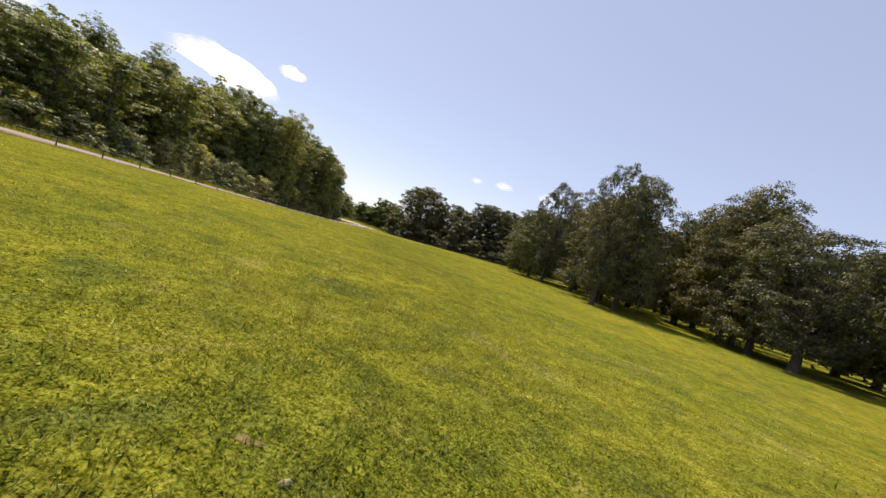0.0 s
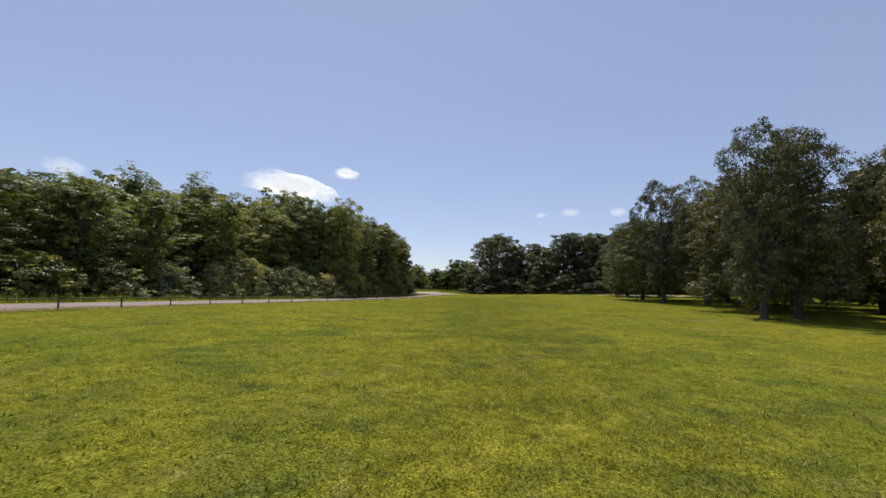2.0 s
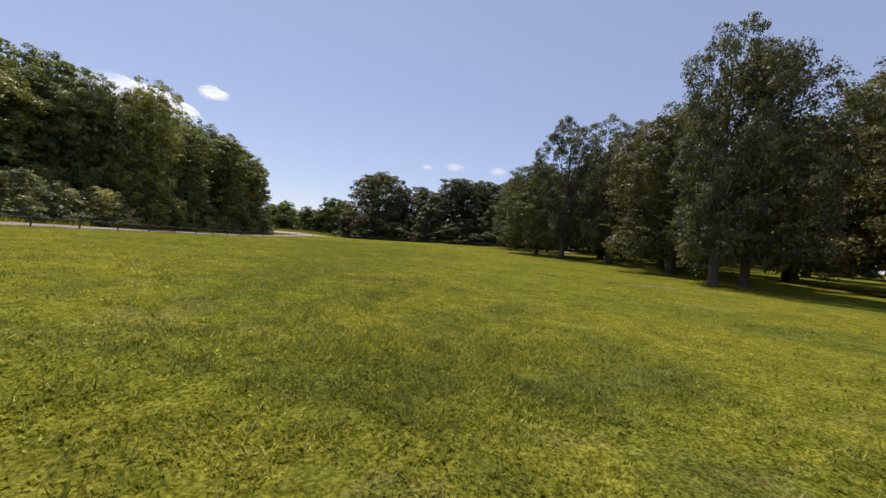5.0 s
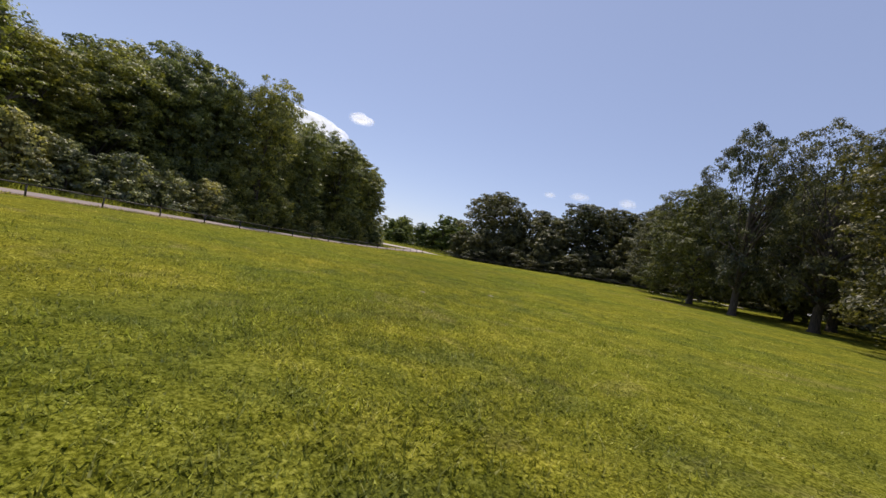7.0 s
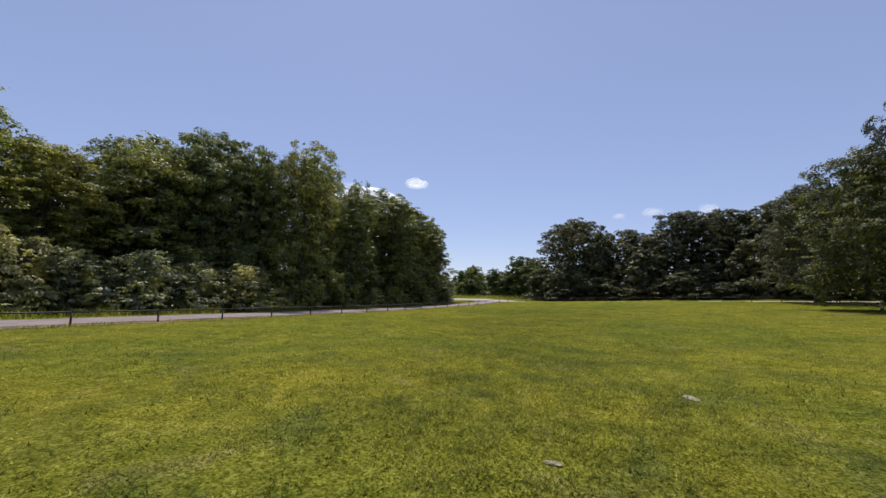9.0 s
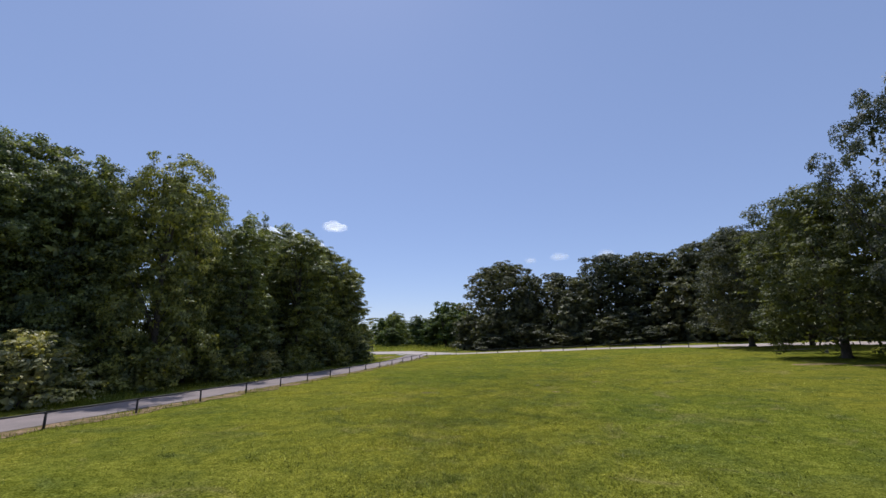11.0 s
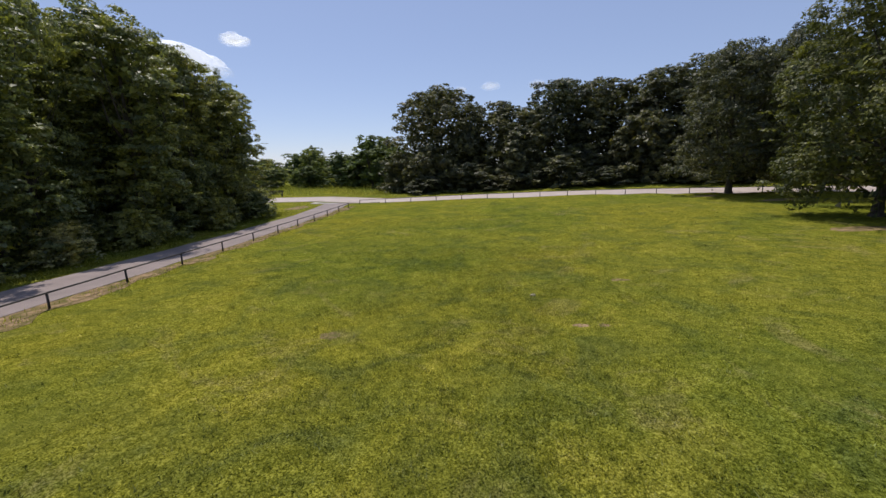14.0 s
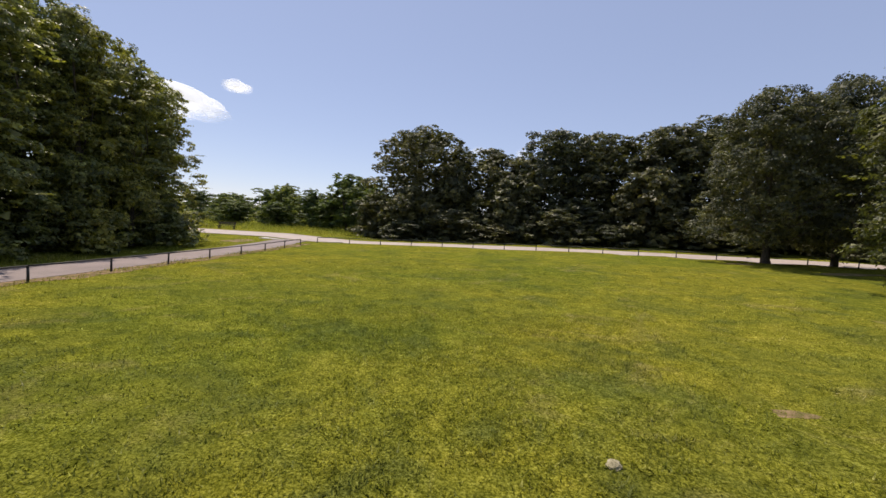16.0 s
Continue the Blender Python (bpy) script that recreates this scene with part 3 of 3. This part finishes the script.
plant(w_d, (14, 3.6), [(-40.6, 40.4, 13.8, 3.5, 0), (-38.9, 46.6, 14.6, 3.5, 70), (-33.4, 45.6, 11.8, 3.6, 140), (-35.2, 38.4, 10.5, 3.7, 200), (-36.4, 43.2, 11, 3.5, 250), (-34.0, 31.0, 9.8, 3.7, 330), (-33.6, 21.5, 9.5, 3.5, 180)])
plant(w_e, (16, 4.4), [(-43.5, 64.2, 17.4, 4.6, 15), (-40, 80, 15.8, 3.8, 60), (-43, 52, 12.5, 5.3, 300), (-44.5, 28, 10.6, 5.5, 30), (-36, 18, 9.5, 5.1, 190), (-46, 14, 14, 5.8, 90), (-38.5, 5, 12.5, 5.3, 10), (-41, 92, 16.5, 5.3, 200), (-41, 38, 12.0, 4.4, 130), (-43, 70, 17, 4.8, 270), (-40, 22, 12.5, 4.6, 45), (-37, 11, 12, 4.4, 160), (-37.5, 96, 14.5, 4.1, 220), (-48, 60, 15.5, 5.2, 0), (-49, 42, 14, 5.2, 100), (-34.2, 98.0, 12.0, 3.0, 190), (-38.5, 67.5, 16.5, 3.7, 85), (-35, 92.5, 15, 3.7, 145), (-40, 86, 17, 3.9, 200), (-39.5, 33.5, 10.6, 3.9, 110), (-44, 45, 13.5, 4.1, 50), (-37.5, 64.5, 15.8, 5.0, 20), (-42, 58, 14.5, 5, 140)])

# coarse trees added behind the wood's edge to stop sun leaking through
w_f = tree("woodland_tree", 97, 14, 5.0, 0.3, LEAF_WOOD, 26, 0.34, 6, 12, 0.9, 0.4, 0.5, 3.0, 1.0, 0.25, 4, label="tree added in the depth of the wood to block sun", group=EDGE, core=40, squash=0.8, kite=False, wide=0.4)
plant(w_f, (14, 5.0), [(-47 - 5.5 * (k % 3) + 1.3 * math.sin(k * 2.1), 8 + 4.4 * k, 12.5 + 1.5 * math.sin(k * 1.7), 4.8, 77 * k) for k in range(21)])

# dark wood beyond the road
DOME = "massive rounded dark green tree beyond the road"
BEYOND = "wood beyond the road"
d_a = tree("broadleaf_tree", 101, 18, 7.0, 0.1, LEAF_OAK, 150, 0.14, 8, 18, 0.36, 0.10, 0.55, 4.0, 1.0, 0.35, 6, label=DOME, group=BEYOND, squash=1.0, core=130, kite=False, wide=0.36)
d_b = tree("broadleaf_tree", 113, 17, 6.0, 0.1, LEAF_OAK, 120, 0.16, 8, 18, 0.36, 0.15, 0.5, 3.4, 1.0, 0.3, 6, label=DOME, group=BEYOND, squash=0.95, core=110, kite=False, wide=0.36)
d_c = tree("broadleaf_tree", 127, 10, 4.6, 0.1, LEAF_OAK, 50, 0.22, 8, 12, 0.55, 0.35, 0.4, 2.2, 1.0, 0.2, 4, label="lower dark green tree, some added for shade, in the wood beyond the road", group=BEYOND, squash=0.9, core=60, kite=False, wide=0.36)
plant(d_a, (18, 7), [(-15.2, 135.5, 18.4, 9.9, 0), (7.2, 132.5, 17.6, 9.2, 120), (27, 125.5, 17.8, 9.2, 240), (45, 120, 18.5, 7.5, 60)])
plant(d_b, (17, 6), [(-4.0, 134.0, 15.0, 8.0, 0), (13.6, 130.5, 16.8, 8.0, 40), (20.5, 127.0, 16.8, 8.0, 160), (34.5, 122.0, 17.5, 6.4, 220)])
# the last eight are low bushes added to darken the ground behind the road
plant(d_c, (10, 4.6), [(1.0, 129.5, 12.5, 5.4, 100), (-9.5, 131.0, 11.5, 5.2, 75), (-21.5, 131.0, 6.8, 4.6, 140), (29.5, 115.4, 9.0, 5.6, 15), (38, 114, 7, 5, 260), (53, 115, 18, 6.5, 280), (72, 105, 18, 7, 330), (93, 92, 18, 7, 20), (62, 112, 19, 8, 200), (82, 100, 19, 8, 10), (105, 82, 19, 8, 100), (-15.5, 126.5, 8.0, 4.8, 50), (16.5, 121.6, 10.4, 5.8, 220), (8.4, 125.6, 6.4, 5.6, 130), (46, 108, 9, 5.5, 70), (56, 101, 10, 6, 10), (-1.5, 126.8, 9.8, 5.6, 280), (-9.0, 124.6, 4.6, 5.2, 30), (-3.0, 122.9, 2.6, 4.0, 110), (4.6, 122.4, 4.8, 5.0, 200), (10.4, 120.4, 2.8, 4.6, 290), (20.0, 117.6, 5.2, 5.2, 350), (25.0, 114.2, 2.8, 4.6, 80), (34.0, 110.6, 4.4, 5.4, 160), (-16.0, 124.0, 2.8, 4.2, 240)])

# young trees in the open beyond
SAP = "young light green tree standing in rough grass"
YOUNG = "young trees beyond the road"
s_a = tree("young_tree", 131, 9, 2.6, 0.3, LEAF_SAPLING, 24, 0.32, 6, 10, 0.42, 0.5, 0.3, 1.2, 0.9, 0.12, 8, flat=0.25, label=SAP, group=YOUNG, leaders=5, sprays=16, core=20, kite=False, wide=0.34)
s_b = tree("young_tree", 139, 10, 3.0, 0.3, LEAF_SAPLING, 24, 0.32, 6, 10, 0.46, 0.45, 0.4, 2.0, 0.9, 0.13, 8, flat=0.15, label=SAP, group=YOUNG, leaders=3, sprays=16, core=20, kite=False, wide=0.34)
plant(s_a, (9, 2.6), [(-38.6, 149.6, 8.2, 3.8, 0), (-55.5, 178, 11.3, 4.3, 90), (-62, 190, 8, 5.8, 150), (-33.5, 146, 7.6, 4.3, 200), (-72, 178, 8, 5.8, 250), (-88, 190, 9, 7.2, 20), (-27, 150, 11, 4.9, 60), (-47, 192, 9, 5.8, 300), (-80, 165, 7, 5.8, 130), (-104, 185, 9, 7.2, 210), (-66, 172, 7.5, 5.5, 15), (-51, 172, 8.2, 5.2, 75), (-46, 150, 5.2, 4.2, 100), (-41, 158, 6.6, 5, 160), (-56, 152, 5, 4.4, 220), (-62, 160, 6, 5, 280), (-36, 170, 8.5, 5.5, 340), (-29, 162, 9, 5.5, 40)])
plant(s_b, (10, 3.0), [(-29.8, 143.6, 10.8, 5.2, 0), (-60.5, 180, 8.5, 4.9, 80), (-25.0, 141.0, 8.4, 5.2, 140), (-43, 168, 7.5, 5.1, 190), (-67, 168, 7, 5.8, 230), (-95, 172, 8, 7.2, 310), (-36, 160, 7.5, 4.3, 45), (-118, 190, 10, 8.7, 100), (-48, 158, 9, 4.5, 20), (-54, 162, 8.5, 4.5, 170), (-31, 152, 9.5, 4.4, 250), (-22.5, 138.5, 7.5, 4.2, 10)])

# shrubs along the wood's edge
SHRUB = "grey-green sprawling shrub at the edge of the wood"
SHRUBS = "shrubs along the wood"
h_a = tree("shrub", 151, 3.4, 2.2, 0.05, LEAF_SHRUB, 28, 0.30, 8, 11, 0.20, 0.5, 0.35, 1.7, 1.0, 0.06, 12, flat=0.3, label=SHRUB, category="shrub", group=SHRUBS, leaders=2, core=26, sprays=40, squash=0.5)
h_b = tree("shrub", 163, 3.0, 2.0, 0.05, LEAF_WOOD, 24, 0.30, 7, 9, 0.24, 0.5, 0.35, 1.8, 1.0, 0.06, 8, flat=0.25, label="dark green shrub in the shade of the wood", category="shrub", group=SHRUBS, leaders=2, core=26, sprays=30, squash=0.55)
plant(h_a, (3.4, 2.2), [(-31.1, 53.6, 4.0, 2.9, 0), (-29.5, 59.6, 3.5, 2.9, 60), (-30.9, 56.6, 3.3, 2.6, 120), (-31.6, 50.2, 3.6, 2.9, 190), (-31.3, 46.4, 4.4, 2.9, 240), (-29.4, 76.2, 2.2, 2.1, 310), (-31.5, 42.5, 3.4, 2.9, 30), (-31.9, 37.6, 3.2, 2.7, 95), (-32.1, 33.0, 2.8, 2.6, 150), (-32.3, 48.4, 4.2, 2.8, 15), (-32.1, 58.2, 3.6, 2.6, 200), (-32.7, 44.2, 4.0, 2.8, 280)])
plant(h_b, (3.0, 2.0), [(-29.8, 66.0, 2.6, 2.0, 0), (-29.6, 72.0, 2.4, 2.0, 70), (-29.6, 81.0, 2.4, 2.0, 140), (-29.4, 88.5, 2.6, 2.1, 200), (-29.6, 95.0, 2.5, 2.0, 250), (-31.5, 27.0, 3.2, 2.8, 310), (-31.8, 20.0, 3.2, 2.8, 15), (-32.0, 13.0, 3.2, 2.8, 80), (-32.0, 6.0, 3.2, 2.8, 160), (-32.4, 62.0, 3.2, 2.5, 220), (-32.2, 100.6, 2.6, 2.0, 40)])


# far woods on the skyline
def far_woods():
    rng = np.random.default_rng(5)
    cen, rad = [], []
    for x0, y0, x1, y1, h in ((-420, 330, -60, 300, 10), (-60, 300, 40, 260, 12), (-140, 235, -20, 205, 8), (90, 130, 320, 60, 18), (60, 10, 330, 40, 18), (-80, 100, -52, 20, 15), (-52, 20, -70, -120, 15), (-70, -120, 120, -130, 16), (120, -130, 330, 40, 17), (40, 150, 110, 120, 17)):
        n = int(math.hypot(x1 - x0, y1 - y0) * 1.1)
        t = rng.random(n)
        x, y = x0 + (x1 - x0) * t + rng.normal(size=n) * 5, y0 + (y1 - y0) * t + rng.normal(size=n) * 5
        z = (0.12 + 0.75 * rng.random(n) ** 0.7) * h * (0.75 + 0.25 * np.sin(x * 0.07 + y * 0.05))
        cen.append(np.stack([x, y, z + land(x, y)], 1))
        rad.append(1.6 + 2.2 * rng.random(n))
    cen, rad = np.concatenate(cen), np.concatenate(rad)
    v, f = leaves(rng, cen, np.stack([rad * 1.2, rad * 1.2, rad], 1), np.full(len(cen), 40), 1.35, kite=False)
    tagged(new("far_woods", mesh_from("far_woods", v, f, LEAF_WOOD)), "distant green woods on the skyline", "woods", kind="stuff")


far_woods()


# ---------------------------------------------------------------- clouds
def cloud(centre, width, height, seed, slope=0.0, mat=CLOUD):
    """One billowing heap of vapour, turned to face the meadow. slope: how much it falls to the right."""
    bm = bmesh.new()
    bmesh.ops.create_icosphere(bm, subdivisions=5, radius=1)
    for v in bm.verts:
        q = 1 + 0.3 * noise.noise(v.co * 1.5 + Vector((seed, 0, 0))) + 0.16 * noise.noise(v.co * 4 + Vector((0, seed, 0)))
        z = v.co.z * q * height * (0.62 if v.co.z > 0 else 0.38)
        v.co = Vector((v.co.x * q * width * 0.5, v.co.y * q * height * 0.3, z - slope * v.co.x * width * 0.5))
    me = bpy.data.meshes.new("cloud")
    bm.to_mesh(me)
    bm.free()
    for p in me.polygons:
        p.use_smooth = True
    me.materials.append(mat)
    ob = tagged(new("cloud", me), "small bright white fair-weather cloud", "cloud", "clouds", "structure")
    ob.location = centre
    ob.rotation_euler = (0, 0, math.atan2(-centre[0], centre[1]))
    return ob


cloud((-2500, 3520, 935), 900, 300, 2, 0.2)
cloud((-2046, 3740, 1130), 270, 115, 1, 0.05)
cloud((-3678, 2272, 860), 300, 150, 3, 0.2, CLOUD_THIN)
cloud((-3489, 2583, 780), 340, 190, 4, 0.1, CLOUD_THIN)
cloud((190, 4367, 780), 190, 85, 5, 0.0, CLOUD_THIN)
cloud((-109, 4374, 760), 130, 60, 6, 0.0, CLOUD_THIN)
cloud((640, 4327, 765), 170, 90, 7, 0.15, CLOUD_THIN)

# ---------------------------------------------------------------- grass
def lumps(x, y, size, seed):
    """Smooth random heights from 0 to 1, about size metres across."""
    table = np.random.default_rng(seed).random((256, 256))
    u, v = x / size + 1000, y / size + 1000
    i, j = np.floor(u).astype(int), np.floor(v).astype(int)
    p, q = u - i, v - j
    p, q = p * p * (3 - 2 * p), q * q * (3 - 2 * q)
    def at(a, b):
        return table[a % 256, b % 256]
    return (at(i, j) * (1 - p) + at(i + 1, j) * p) * (1 - q) + (at(i, j + 1) * (1 - p) + at(i + 1, j + 1) * p) * q


def grass():
    """Blades of the meadow along the stretch that is passed close by, with taller tufts; thinner and broader further off."""
    rng = np.random.default_rng(77)
    xs, ys, hs, ws = [], [], [], []
    # stretches of x0, y0, x1, y1, half width, blades per square metre, length, width
    for x0, y0, x1, y1, half, per, ln, wd in ((3, 0, 0, 27, 3.6, 760, 0.078, 0.017), (0, 27, -9, 60, 3.6, 760, 0.078, 0.017), (-9, 60, -9, 78, 5.2, 540, 0.078, 0.018), (1, 2, -9, 88, 14.0, 52, 0.08, 0.034)):
        length = math.hypot(x1 - x0, y1 - y0)
        n = int(length * 2 * half * per)
        t, c = rng.random(n) * 1.1 - 0.05, np.clip(rng.normal(size=n), -2.6, 2.6) * half * 0.62
        dx, dy = (x1 - x0) / length, (y1 - y0) / length
        xs.append(x0 + (x1 - x0) * t + dy * c)
        ys.append(y0 + (y1 - y0) * t - dx * c)
        hs.append(ln * (0.45 + 0.9 * rng.random(n) ** 1.5))
        ws.append(wd * (0.6 + 0.8 * rng.random(n)))
    # tufts and weeds
    n = 1500
    tx, ty = -4 + rng.normal(size=n) * 10, rng.random(n) * 96
    k = rng.integers(20, 60, n)
    rep = np.repeat(np.arange(n), k)
    m = len(rep)
    spread = (0.08 + 0.22 * rng.random(n))[rep]
    xs.append(tx[rep] + rng.normal(size=m) * spread)
    ys.append(ty[rep] + rng.normal(size=m) * spread)
    hs.append((0.06 + 0.10 * rng.random(n))[rep] * (0.6 + 0.7 * rng.random(m)))
    ws.append(0.016 * (0.7 + 0.8 * rng.random(m)))
    x, y, h, w = (np.concatenate(a) for a in (xs, ys, hs, ws))
    ok = (x > -23.0) & (x < 24)
    x, y, h, w = x[ok], y[ok], h[ok], w[ok]
    swell = 0.55 * lumps(x, y, 0.28, 1) + 0.45 * lumps(x, y, 0.9, 2)
    ok = swell + 0.25 * rng.random(len(x)) > 0.37
    x, y, h, w, swell = x[ok], y[ok], h[ok], w[ok], swell[ok]
    h = h * (0.35 + 1.5 * swell**1.5)
    n = len(x)
    z = land(x, y)
    a = rng.random(n) * 2 * math.pi
    lean = h * (0.4 + 1.1 * rng.random(n))
    b = a + 1.2 + rng.random(n) * 0.8
    root1 = np.stack([x - np.cos(b) * w / 2, y - np.sin(b) * w / 2, z - 0.01], 1)
    root2 = np.stack([x + np.cos(b) * w / 2, y + np.sin(b) * w / 2, z - 0.01], 1)
    tip = np.stack([x + np.cos(a) * lean, y + np.sin(a) * lean, z + h * (0.45 + 0.45 * rng.random(n))], 1)
    v = np.stack([root1, root2, tip], 1).reshape(-1, 3)
    tagged(new("grass", mesh_from("grass", v, np.arange(3 * n).reshape(-1, 3), BLADE)), "short mown yellow-green grass with weedy tufts", "grass", kind="stuff")


grass()


def rough_grass(name, areas, per, label, seed):
    """Unmown grass in rectangles of x0, y0, x1, y1, blade length."""
    rng = np.random.default_rng(seed)
    out = []
    for x0, y0, x1, y1, ln in areas:
        n = int(abs(x1 - x0) * abs(y1 - y0) * per)
        x, y = x0 + (x1 - x0) * rng.random(n) + rng.normal(size=n) * 0.25, y0 + (y1 - y0) * rng.random(n)
        thick = np.array([noise.noise((a * 0.35, b * 0.35, seed)) for a, b in zip(x, y)])
        ok = thick > -0.15 + 0.3 * rng.random(n) - 0.15
        x, y, thick = x[ok], y[ok], thick[ok]
        n = len(x)
        h = ln * (0.4 + 0.7 * rng.random(n)) * (1 + thick)
        z, a, w = land(x, y), rng.random(n) * 6.283, 0.012 + 0.03 * ln * rng.random(n)
        b = a + 1.57
        lean = h * (0.2 + 0.6 * rng.random(n))
        out.append(np.stack([np.stack([x - np.cos(b) * w, y - np.sin(b) * w, z - 0.01], 1), np.stack([x + np.cos(b) * w, y + np.sin(b) * w, z - 0.01], 1), np.stack([x + np.cos(a) * lean, y + np.sin(a) * lean, z + h], 1)], 1).reshape(-1, 3))
    v = np.concatenate(out)
    tagged(new(name, mesh_from(name, v, np.arange(len(v)).reshape(-1, 3), BLADE)), label, "grass", kind="stuff")


rough_grass("verge_grass", [(-31.2, 15, -28.0, 64, 0.42), (-29.6, 64, -27.6, 100, 0.25), (-23.5, 0, -22.5, 104, 0.14)], 70, "rough sunlit grass between path and wood", 3)
rough_grass("field_grass", [(-75, 121, -22, 165, 0.7), (-29.5, 97, -28.2, 109, 0.3)], 9, "tall pale green field grass beyond the road", 4)


# ---------------------------------------------------------------- bare patches and small things on the meadow
def bare_patch(x, y, rx, ry, seed, label="dry bare earth patch in the meadow"):
    bm = bmesh.new()
    rings = []
    c = bm.verts.new((x, y, lz(x, y) + 0.006))
    for k in (0.45, 0.8, 1.0):
        ring = []
        for i in range(28):
            w = 2 * math.pi * i / 28
            q = k * (1 + 0.45 * noise.noise((math.cos(w) * 1.5 + seed, math.sin(w) * 1.5, seed)) + 0.3 * noise.noise((math.cos(w) * 5 + seed, math.sin(w) * 5, 3)))
            px, py = x + math.cos(w) * rx * q, y + math.sin(w) * ry * q
            ring.append(bm.verts.new((px, py, lz(px, py) + (0.006 if k < 1 else -0.006))))
        rings.append(ring)
    for i in range(28):
        j = (i + 1) % 28
        bm.faces.new((c, rings[0][i], rings[0][j]))
        for a, b in zip(rings, rings[1:]):
            bm.faces.new((a[i], b[i], b[j], a[j]))
    me = bpy.data.meshes.new("bare_patch")
    bm.to_mesh(me)
    bm.free()
    me.materials.append(EARTH)
    tagged(new("bare_patch", me), label, "bare earth", "bare patches", "structure")


for k, (x, y, rx, ry) in enumerate([(12.6, 81.2, 2.0, 0.7), (15.2, 79.6, 2.2, 0.6), (13.6, 99.2, 1.6, 0.5), (17.8, 94.4, 2.4, 0.7), (-12.8, 67.4, 0.36, 0.26), (-6.1, 68.1, 0.24, 0.14), (-5.5, 68.1, 0.2, 0.14), (-3.6, 72.5, 0.4, 0.16), (-24.3, 66.5, 0.5, 1.4), (-24.2, 71.5, 0.45, 1.2), (-24.0, 84, 0.4, 1.8), (12.5, 44.0, 1.6, 0.5), (-29.5, 104.5, 1.2, 2.2), (1.65, 2.8, 0.14, 0.06)]):
    bare_patch(x, y, rx, ry, 1.7 * k + 0.3)


def stone(x, y, rx, ry, h, seed, label):
    bm = bmesh.new()
    bmesh.ops.create_icosphere(bm, subdivisions=3, radius=1)
    for v in bm.verts:
        q = 1 + 0.3 * noise.noise(v.co * 1.6 + Vector((seed, 0, 0))) + 0.1 * noise.noise(v.co * 5)
        v.co = Vector((v.co.x * rx * q, v.co.y * ry * q, max(v.co.z, -0.4) * h * q))
    me = bpy.data.meshes.new("stone")
    bm.to_mesh(me)
    bm.free()
    me.materials.append(STONE)
    ob = tagged(new("stone", me), label, "stone", "stones")
    ob.location = (x, y, lz(x, y) + 0.01)
    ob.rotation_euler = (0, 0, seed)


stone(-7.02, 70.75, 0.12, 0.08, 0.04, 1.0, "pale tan lump of stone lying in the grass")
stone(-2.3, 46.2, 0.19, 0.10, 0.012, 2.0, "flat pale stone slab level with the grass")
stone(-3.9, 42.4, 0.10, 0.05, 0.02, 3.1, "flat pale stone slab level with the grass")
stone(2.12, 2.48, 0.05, 0.035, 0.03, 4.2, "small white stone in the short grass")


# ---------------------------------------------------------------- bench across the road
def bench(x, y, turn):
    root = tagged(new("park_bench"), "dark weathered timber bench standing beyond the road", "bench")
    def plank(name, cx, cy, cz, sx, sy, sz, tilt=0.0):
        bm = bmesh.new()
        bmesh.ops.create_cube(bm, size=1, matrix=Matrix.Diagonal((sx, sy, sz, 1)))
        bmesh.ops.bevel(bm, geom=bm.edges[:], offset=0.012, segments=2, affect="EDGES")
        me = bpy.data.meshes.new(name)
        bm.to_mesh(me)
        bm.free()
        me.materials.append(BARK)
        ob = child(name, me, root)
        ob.location, ob.rotation_euler = (cx, cy, cz), (tilt, 0, 0)
    for k in range(3):
        plank("seat_board", 0, -0.17 + 0.16 * k, 0.46, 2.3, 0.145, 0.05)
    for k in range(2):
        plank("back_board", 0, 0.27 + 0.03 * k, 0.68 + 0.2 * k, 2.3, 0.05, 0.16, -0.15)
    for sx in (-0.95, 0.95):
        plank("front_leg", sx, -0.16, 0.215, 0.1, 0.1, 0.43)
        plank("back_leg", sx, 0.31, 0.46, 0.1, 0.1, 0.96)
        plank("crossbar", sx, 0.06, 0.41, 0.08, 0.5, 0.05)
    root.location = (x, y, lz(x, y))
    root.rotation_euler = (0, 0, radians(turn))


bench(-40.0, 120.6, 8)
